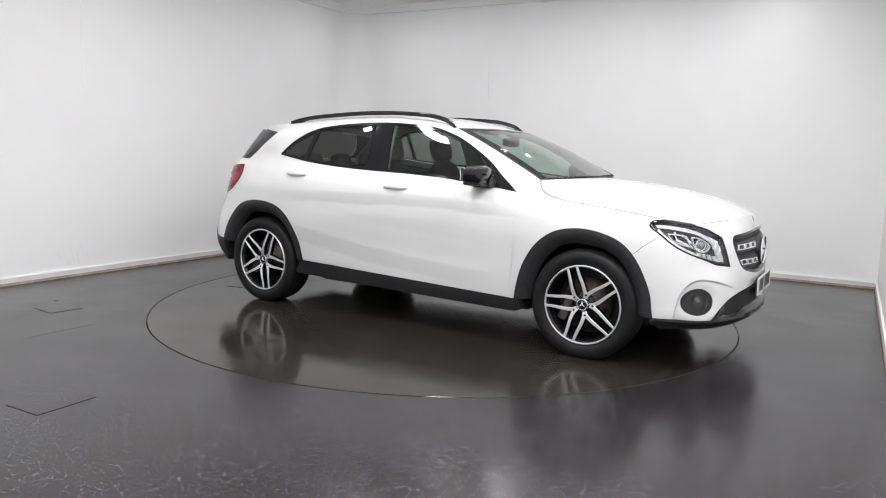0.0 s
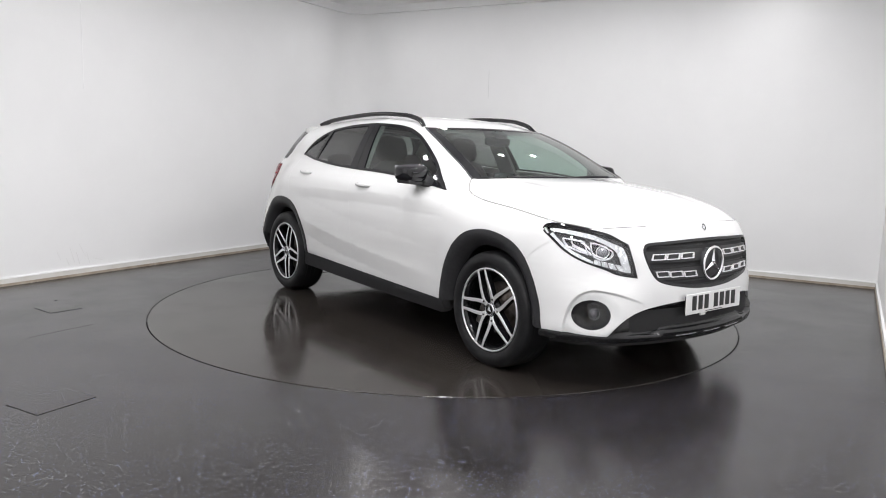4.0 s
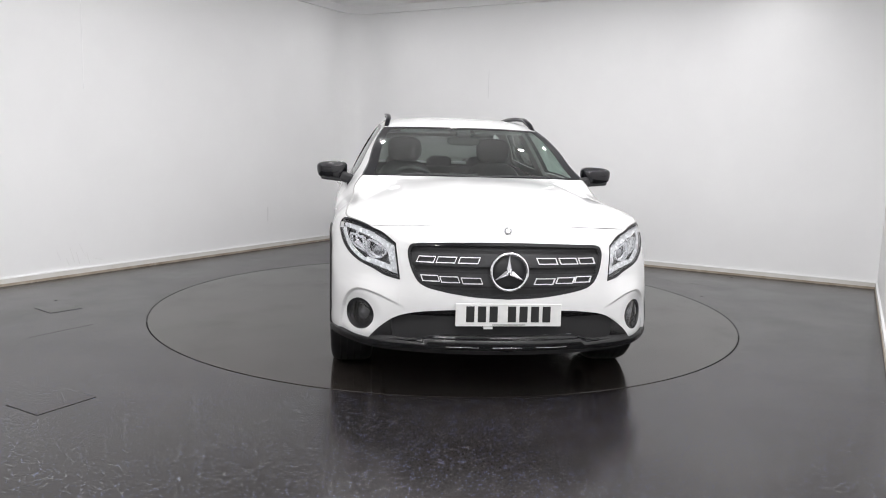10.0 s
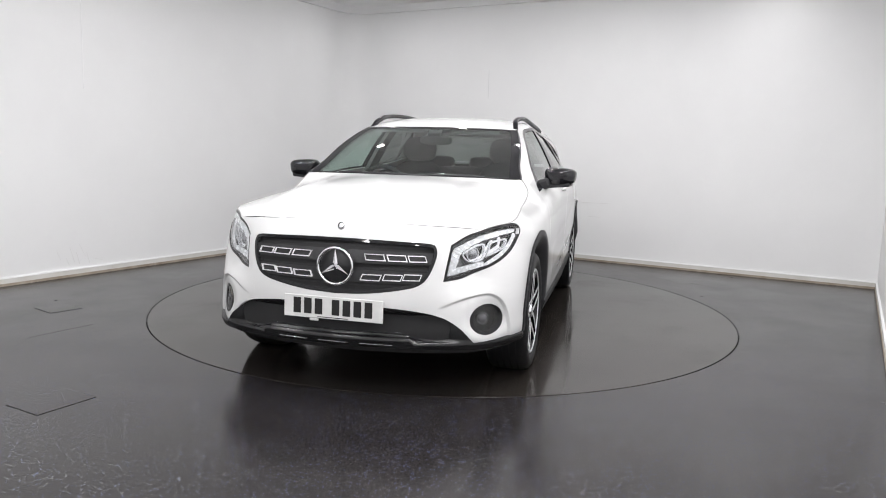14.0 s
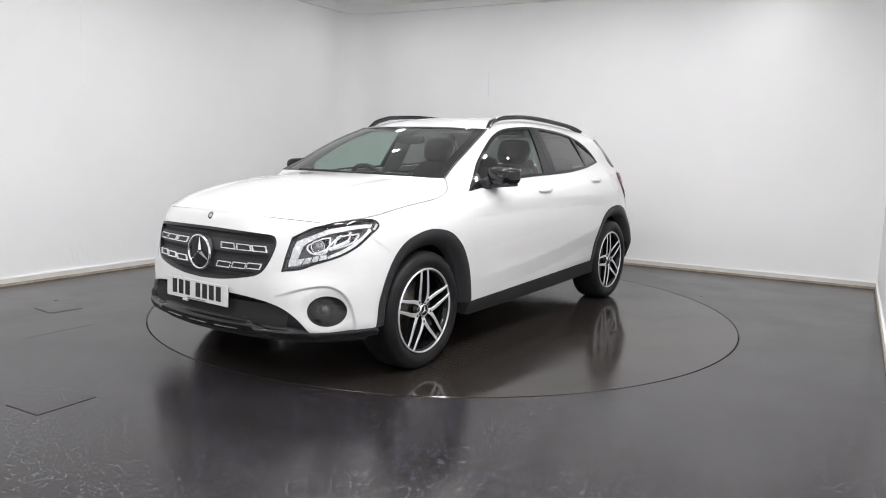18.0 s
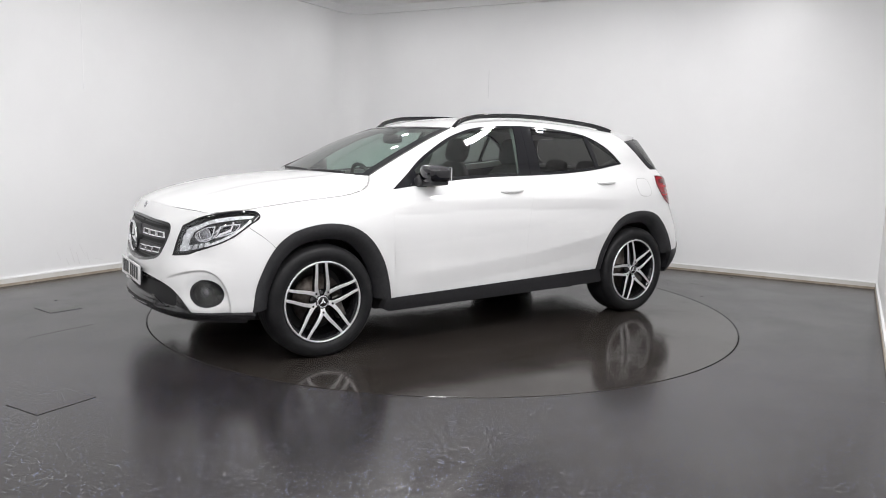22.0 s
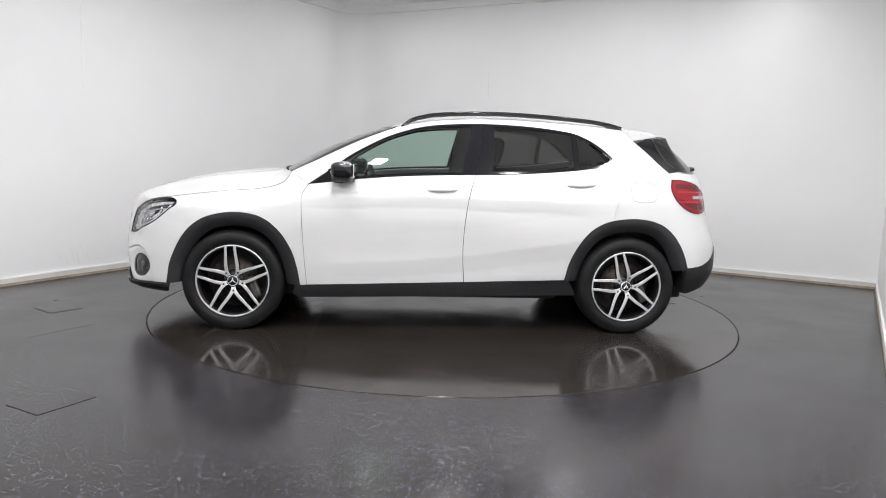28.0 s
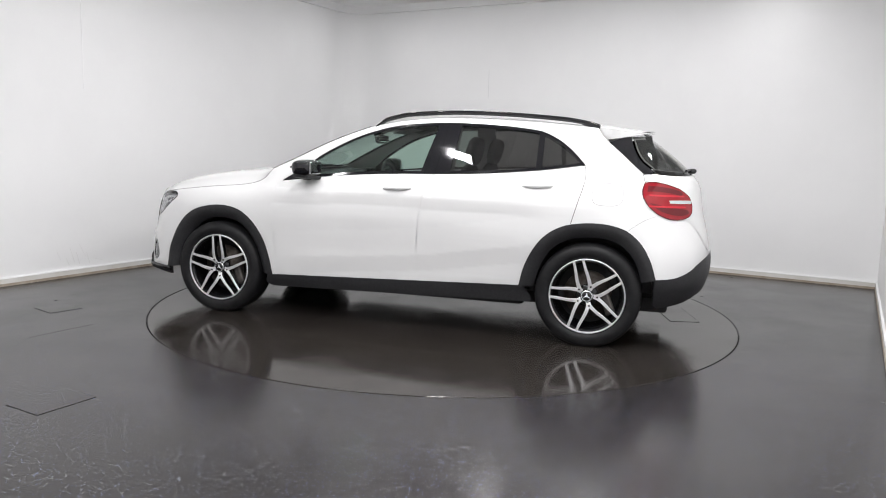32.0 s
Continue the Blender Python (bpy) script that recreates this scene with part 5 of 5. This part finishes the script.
# headlamps
HL = outline(HL_TOP, HL_LOW, HL_IN)
GUIDE_OUT = spline([(1.085, .852), (1.0, .851), (.90, .840), (.80, .822), (.70, .794), (.625, .772), (.604, .755), (.590, .715), (.577, .665), (.570, .636)], 5)
GUIDE_IN = spline([(1.070, .836), (1.0, .832), (.90, .818), (.80, .799), (.71, .772), (.665, .752), (.645, .735), (.630, .70), (.614, .665), (.604, .640)], 5)
for sgn in (1, -1):
    f = (lambda l: l) if sgn > 0 else flip
    lampo = panel("headlight", [f(HL)], skin, M_LAMPGREY, car, "headlight with grey housing and white light guides", gap=0, depth=0, grid=.03, out=-.062)
    panel("headlight_rim", [f(HL), f(shrink(HL, .0100))], skin, M_GLOSSBLACK, lampo, "black headlight surround", gap=.001, depth=.06, grid=.03, out=0)
    # the light guide: a bent strip of short facets along the top and down the inner end
    for k in range(0, len(GUIDE_OUT) - 3, 3):
        m = min(k + 3, len(GUIDE_OUT) - 1)
        cell = np.array([GUIDE_OUT[k], GUIDE_OUT[m], GUIDE_IN[m], GUIDE_IN[k]])
        deep = -.020 + .005 * ((k // 3) % 2)
        panel("light_guide", [f(cell)], lambda a, b, out=0.0, c0=cell.mean(0), sg=sgn: skin(a, b, out + .10 * (abs(a) - c0[0])), M_GUIDE, lampo, "faceted pale light guide", gap=.0008, depth=.016, grid=.03, out=deep)
    # stepped reflector below the guide
    for k in range(4):
        t0, t1 = k / 4, (k + .86) / 4
        top = lambda t: (.618 + .19 * t, .672 + .030 * t)
        low = lambda t: (.585 + .225 * t, .636 + .044 * t)
        panel("reflector_step", [f(np.array([top(t0), top(t1), low(t1), low(t0)]))], lambda a, b, out=0.0, sg=sgn, q=.6 + .2 * t0: skin(a, b, out + .25 * (abs(a) - q)), M_GUIDE, lampo, "stepped bright reflector", gap=0, depth=.012, grid=.03, out=-.030)
    # thin guide along the lower edge towards the wing
    panel("lower_guide", [f(outline([(.805, .690), (.93, .744), (1.02, .80), (1.06, .832)], [(1.06, .832), (1.066, .823)], [(1.070, .820), (1.035, .786), (.945, .724), (.816, .670)], [(.816, .670), (.805, .690)]))],
          skin, M_GUIDE, lampo, "thin pale lower light guide", gap=0, depth=.012, grid=.03, out=-.014)
    # outer module: a dark box with a silver frame and two blades
    module = outline([(.822, .720), (.90, .740), (.962, .760)], [(.962, .760), (.988, .786), (.996, .806)], [(.996, .806), (.935, .802), (.865, .790)], [(.865, .790), (.848, .752), (.822, .720)])
    panel("lamp_module", [f(module)], skin, M_MODULE, lampo, "dark lens module", gap=0, depth=.01, grid=.03, out=-.044)
    panel("module_frame", [f(module), f(shrink(module, .006))], skin, M_SILVER, lampo, "thin silver module frame", gap=0, depth=.016, grid=.03, out=-.026)
    for line, wide in (([(.715, .702), (.80, .722), (.87, .745), (.935, .770)], .007), ([(.800, .722), (.845, .762), (.895, .796)], .0055), ([(.930, .768), (.942, .792), (.946, .815)], .006)):
        c = np.array(spline(line, 5))
        g = np.gradient(c, axis=0)
        g = np.stack([-g[:, 1], g[:, 0]], 1) / np.linalg.norm(g, axis=1)[:, None]
        taper = (wide * np.linspace(.35, 1, len(c)))[:, None]
        panel("reflector_blade", [f(np.concatenate([c + g * taper, (c - g * taper)[::-1]]))], skin, M_CHROME, lampo, "silver reflector blade", gap=0, depth=.010, grid=.02, out=-.034)
    # inner module: a round projector lens in a bright bezel
    bed = outline([(.668, .722), (.700, .702), (.76, .698), (.806, .712)], [(.806, .712), (.826, .75), (.832, .788)], [(.832, .788), (.78, .782), (.71, .762), (.672, .745), (.668, .722)])
    panel("projector_bed", [f(bed)], skin, M_MODULE, lampo, "dark projector bed", gap=0, depth=.01, grid=.03, out=-.046)
    panel("projector_frame", [f(bed), f(shrink(bed, .006))], skin, M_SILVER, lampo, "bright projector bezel", gap=0, depth=.018, grid=.03, out=-.024)
    at = skin(sgn * .745, .737, -.040)
    nose = (skin(sgn * .745, .737, .02) - at).normalized()
    face = Matrix.Translation(at) @ nose.to_track_quat("Y", "Z").to_matrix().to_4x4()
    v, fc = lathe([(0, .020), (.012, .0185), (.022, .013), (.029, .004), (.031, -.004)], 32)
    eye_lens = mesh_ob("projector_lens", v, fc, M_FOGLENS, lampo, "round glassy projector lens")
    eye_lens.matrix_basis = face
    v, fc = lathe([(.030, .004), (.033, .006), (.037, .003), (.038, -.006)], 32)
    bezel = mesh_ob("lens_ring", v, fc, M_CHROME, lampo, "chrome lens ring")
    bezel.matrix_basis = face
    for k in range(5):
        v, fc = tube([(-.020 + .010 * k, .0155, -.016), (-.020 + .010 * k, .0195 - .0008 * (k - 2) ** 2, 0), (-.020 + .010 * k, .0155, .016)], .0016, 6)
        flute = mesh_ob("lens_flute", v, fc, M_CLEAR, lampo)
        flute.matrix_basis = face
    panel("headlight_cover", [f(shrink(HL, .012))], skin, M_CLEAR, lampo, "clear headlight cover", gap=0, depth=0, grid=.03, out=-.003)

# ---- mirrors, rails, handles, wipers ----
for sgn in (1, -1):
    def mshape(x, y, z):
        k = .5 + .5 * y                                          # 0 at the door, 1 at the tip
        return x * (1 - .16 * k) - .10 * (y * y), y * (1 + .06 * z), z * (1 - (.20 if z > 0 else .02) * k)
    v, fc = blob((0, 0, 0), (.178, .202, .126), 3.3, 40, 24, mshape)
    v = [(x, y * sgn, z) for x, y, z in v]
    mir = mesh_ob("door_mirror", v, fc if sgn > 0 else [q[::-1] for q in fc], M_GLOSSBLACK, car, "gloss black door mirror housing")
    mir.matrix_basis = pose(.615, sgn * .922, 1.096, 0, 0, sgn * -6)
    part("mirror_glass", box((.006, .145, .082), (-.080, sgn * -.002, .003), (0, 0, 0), bevel=.002), M_MIRROR, mir)
    part("mirror_foot", box((.125, .185, .026), (.0, -sgn * .02, -.062), (sgn * 6, 0, 0), bevel=.010), M_CLAD, mir)
    part("indicator_strip", box((.006, .10, .012), (.077, sgn * .01, .004), (0, 0, sgn * -9), bevel=.002), M_GLOSSBLACK, mir)
    part("mirror_neck", box((.09, .10, .07), (.045, -sgn * .10, -.055), (sgn * 20, 0, 0), bevel=.02), M_CLAD, mir)
    rail = []
    for x, z in spline([(.235, 1.402), (.20, 1.432), (.157, 1.463), (.06, 1.490), (-.032, 1.504), (-.345, 1.521), (-.685, 1.517), (-1.077, 1.492), (-1.25, 1.468), (-1.352, 1.442)], 6):
        y = on(ROOF_SIDE, min(max((.267 - x) / 1.617, 0), 1))[1]
        rail.append((x, sgn * (y - .010), z - .006))
    v, fc = tube(rail, .0185, 12, .55)
    rl = mesh_ob("roof_rail", v, fc, M_GLOSSBLACK, car, "black roof rail")
    skirt = []
    nf = len(rail)
    for i, (x, y, z) in enumerate(rail):
        zr = on(ROOF_SIDE, min(max((.267 - x) / 1.617, 0), 1))[2]
        zr = zr if i < 9 or i > nf - 8 else max(zr, z - .021)     # clear of the roof between the two ends
        skirt += [(x, y - .012, z), (x, y + .012, z), (x, y + .012, min(zr, z)), (x, y - .012, min(zr, z))]
    ff = [(4 * i + a, 4 * i + (a + 1) % 4, 4 * (i + 1) + (a + 1) % 4, 4 * (i + 1) + a) for i in range(nf - 1) for a in range(4)]
    mesh_ob("rail_base", [q for i, q in enumerate(skirt)], ff, M_CLAD, rl, "", False)
    for which, x0, x1, z0, z1 in (("front", .053, -.147, .979, .984), ("rear", -.898, -1.101, 1.031, 1.037)):
        path = []
        for i in range(13):
            t = i / 12
            x, z = x0 + (x1 - x0) * t, z0 + (z1 - z0) * t
            path.append(skin(sgn * sx(x), z, .002 + .017 * math.sin(math.pi * min(max((t - .02) / .96, 0), 1)) ** .5))
        v, fc = tube(path, [.005 + .0085 * math.sin(math.pi * i / 12) ** .6 for i in range(13)], 12, 1.1)
        hd = mesh_ob("door_handle", v, fc, M_WHITE, doors[which, sgn], "white pull handle")
        cup = np.array([(sgn * sx(x0 + (x1 - x0) * (.5 + .40 * math.cos(a))), (z0 + z1) / 2 - .004 + .021 * math.sin(a)) for a in (2 * math.pi * i / 28 for i in range(28))])
        panel("handle_cup", [cup, shrink(cup, .003)], skin, M_WHITE, doors[which, sgn], "", gap=0, depth=.006, grid=.03, out=.0012)
flap = np.array([(sx(-1.446 + .098 * math.copysign(abs(math.cos(a)) ** .62, math.cos(a))), .995 + .071 * math.copysign(abs(math.sin(a)) ** .62, math.sin(a)))
                 for a in (2 * math.pi * i / 44 for i in range(44))])
panel("fuel_flap", [flap, shrink(flap, .0032)], skin, M_LINER, car, "outline of the fuel filler flap", gap=0, depth=0, grid=.05, out=.0008)

cowl = patch("cowl", lambda u, v: screen(-.03 + .045 * u, (2 * v - 1) * .97, -.014), 4, 30, M_CLAD, car, "black plastic cowl below the windscreen", True)
for y0, y1 in ((.10, -.50), (.52, .02)):
    w_path = [screen(.022 + .016 * math.sin(math.pi * t), (y0 + (y1 - y0) * t) / .75, .007) for t in (i / 12 for i in range(13))]
    v, fc = tube(w_path, .0065, 8, 1.2)
    mesh_ob("wiper", v, fc, M_CLAD, car, "black windscreen wiper")
v, fc = tube([skin(5.66, 1.14, .012), skin(5.5, 1.15, .018), skin(5.3, 1.16, .017), skin(5.12, 1.155, .018)], .007, 8)
mesh_ob("rear_wiper", v, fc, M_CLAD, car, "black rear wiper")
v, fc = blob((0, 0, 0), (.05, .045, .035), 2.4, 16, 10)
rw = mesh_ob("wiper_boss", v, fc, M_CLAD, car)
rw.matrix_basis = Matrix.Translation(skin(5.30, 1.15, .02))
for sgn in (1, -1):
    part("model_badge", box((.004, .13, .022), (-1.965, sgn * .42, .985), (0, -20, sgn * 9), bevel=.001), M_CHROME, car, "small chrome badge")
part("gate_handle_bar", box((.03, .62, .035), (-1.955, 0, .93), (0, -10, 0), bevel=.01), M_CHROME, car, "chrome tailgate bar")
# ---- cabin ----
cab = part("cabin_floor", box((2.7, 1.40, .04), (-.25, 0, .33), bevel=.01), M_CABIN, car)
for sgn in (1, -1):
    f = (lambda l: l) if sgn > 0 else flip
    trim_side = outline(side_pts([(.84, .34), (-.80, .38)]), side_pts([(-.80, .38), (-.86, .60), (-1.0, .80), (-1.15, .87), (-1.3, .89)]), side_pts([(-1.3, .89), (-1.32, 1.13)]), side_pts([(-1.32, 1.13), (-.9, 1.07), (-.3, 1.03), (.3, 1.015), (.86, .96)]), side_pts([(.86, .96), (.84, .34)]))
    panel("door_trim", [f(trim_side)], skin, M_CABIN, car, "dark inner door trim", gap=0, depth=.03, grid=.08, out=-.055)
    panel("pillar_trim", [f(body_side)], skin, M_LINER, car, "grey pillar lining", gap=-.004, depth=.0, grid=.05, out=-.026)
    panel("b_pillar", [f(outline(side_pts([(-.20, 1.02), (-.27, 1.43)]), side_pts([(-.27, 1.43), (-.42, 1.43)]), side_pts([(-.42, 1.43), (-.40, 1.02)]), side_pts([(-.40, 1.02), (-.20, 1.02)])))], skin, M_LINER, car,
          "grey centre pillar lining", gap=0, depth=.03, grid=.06, out=-.03)
patch("headliner", lambda u, v: roof(.03 + .97 * u, (2 * v - 1) * .97, -.035), 20, 20, M_ROOFLINER, car, "dark grey headliner")
dv, df = [], []
prof = [(.98, .62), (1.00, 1.035), (.86, 1.048), (.66, 1.022), (.52, 1.0), (.45, .955), (.44, .88), (.50, .80), (.56, .62)]
ys = np.linspace(-.70, .70, 15)
for y in ys:
    hump = .022 * (math.exp(-((y + .36) / .18) ** 2))
    for i, (x, z) in enumerate(prof):
        dv.append((x - .10 * abs(y / .7) ** 3 * (1 if x > .8 else .3), y, z + (hump if 2 <= i <= 5 else 0)))
n = len(prof)
for j in range(len(ys) - 1):
    for i in range(n - 1):
        df.append((j * n + i, j * n + i + 1, (j + 1) * n + i + 1, (j + 1) * n + i))
mesh_ob("dashboard", dv, df, M_CABIN, car, "dark dashboard")
part("screen_tablet", box((.02, .20, .12), (.50, 0, 1.03), (0, -12, 0), bevel=.006), M_GLOSSBLACK, car, "dark display on the dashboard")
v, fc = tube([(0, .185 * math.cos(2 * math.pi * i / 48), .185 * math.sin(2 * math.pi * i / 48)) for i in range(48)], .0155, 10, 1, True, (1, 0, 0))
sw = mesh_ob("steering_wheel", v, fc, M_CABIN, car, "dark steering wheel")
sw.matrix_basis = pose(.42, -.37, .945, 0, 22, 0)
part("wheel_boss", box((.05, .16, .13), (0, 0, -.01), bevel=.03), M_CABIN, sw)
part("wheel_spoke", box((.02, .35, .035), (0, 0, .0), bevel=.008), M_SILVER, sw)
part("column", box((.25, .09, .09), (.13, 0, -.01), bevel=.02), M_CABIN, sw)


def seat(x, y):
    def lean(a, b, c):
        return a * (1 - .25 * c), b * (1 - .10 * max(c, 0) ** 2), c
    v, fc = blob((0, 0, 0), (.13, .50, .66), 3.4, 28, 18, lean)
    bk = mesh_ob("seat", v, fc, M_SEAT, car, "dark cloth front seat")
    bk.matrix_basis = pose(x, y, .83, 0, -14, 0)
    v, fc = blob((.30, 0, -.30), (.52, .50, .16), 3.6, 28, 14)
    cu = mesh_ob("seat_cushion", v, fc, M_SEAT, bk)
    cu.matrix_basis = pose(0, 0, 0, 0, 14, 0)
    v, fc = blob((0, 0, .425), (.10, .28, .21), 3.0, 24, 14)
    mesh_ob("headrest", v, fc, M_SEAT, bk)
    for s_ in (.05, -.05):
        v, fc = tube([(0, s_, .28), (0, s_, .36)], .007, 8)
        mesh_ob("headrest_post", v, fc, M_CHROME, bk)
    for s_ in (.22, -.22):
        v, fc = blob((.045, s_, -.05), (.10, .07, .46), 2.6, 16, 12)
        mesh_ob("seat_bolster", v, fc, M_SEAT, bk)
    return bk


seat(-.36, .37), seat(-.36, -.37)
v, fc = blob((0, 0, 0), (.16, 1.24, .60), 5, 40, 16)
rb = mesh_ob("rear_bench", v, fc, M_SEAT, car, "dark cloth rear seat bench")
rb.matrix_basis = pose(-1.16, 0, .80, 0, -18, 0)
v, fc = blob((.30, 0, -.26), (.50, 1.24, .18), 5, 40, 12)
mesh_ob("seat_cushion", v, fc, M_SEAT, rb)
for y in (.38, 0, -.38):
    v, fc = blob((0, y, .34), (.09, .24, .13), 3.0, 20, 12)
    mesh_ob("headrest", v, fc, M_SEAT, rb)
part("parcel_shelf", box((.42, 1.15, .02), (-1.45, 0, 1.02), bevel=.005), M_CABIN, car, "dark parcel shelf")
v, fc = blob((0, 0, 0), (.045, .235, .066), 3.4, 28, 12)
rm = mesh_ob("rear_view_mirror", v, fc, M_CABIN, car, "dark rear view mirror")
rm.matrix_basis = pose(.40, 0, 1.315, 0, 8, 0)
part("mirror_face", box((.004, .215, .052), (-.0225, 0, 0), bevel=.001), M_MIRROR, rm)
part("sensor_housing", box((.08, .10, .034), (.415, 0, 1.366), (0, 24, 0), bevel=.012), M_CABIN, car, "dark sensor housing behind the windscreen")
for sgn in (1, -1):
    part("sun_visor", box((.16, .36, .018), (.26, sgn * .27, 1.392), (0, 14, 0), bevel=.006), M_LINER, car, "grey sun visor")

# the gloss bar along the nose's foot, and chrome lines that draw its highlights
def foot_line(z0, a0, a1, r, mat, label):
    bar = [low_skin(a, z0 - (.035 * min(1, max(0, (abs(a) - .33) / .14)) if z0 > .3 else 0), .004) for a in np.linspace(a0, a1, 25)]
    v, fc = tube(bar, r, 10, .7)
    mesh_ob("skid_line", v, fc, mat, car, label)


foot_line(.352, -.51, .51, .0055, M_GLOSSBLACK, "gloss black bar of the front skid plate")
foot_line(.358, -.34, .34, .0028, M_CHROME, "thin chrome line drawn for the highlight on the skid plate")
for a0, a1 in ((-.30, -.14), (-.075, .075), (.14, .30)):
    foot_line(.300, a0, a1, .0020, M_CHROME, "short chrome line drawn for a highlight in the lower intake")



# ---- what turns ----
def motions():
    """The car and the turntable turn together about the turntable's centre."""
    turn = [(0, -31.42), (2, -41.83), (4, -52.24), (6, -62.66), (8, -73.07), (10, -83.48), (12, -93.88), (14, -104.27), (16, -114.64), (18, -124.98), (20, -135.29),
            (22, -145.55), (24, -155.75), (26, -165.86), (28, -175.85), (30, -185.70), (32, -195.35)]
    def at(deg):
        return pose(0, 0, 0, 0, 0, deg)
    walk(car, [(t, at(a) @ pose(.1396, .0493, 0)) for t, a in turn])
    walk(turntable, [(t, at(a)) for t, a in turn])


motions()
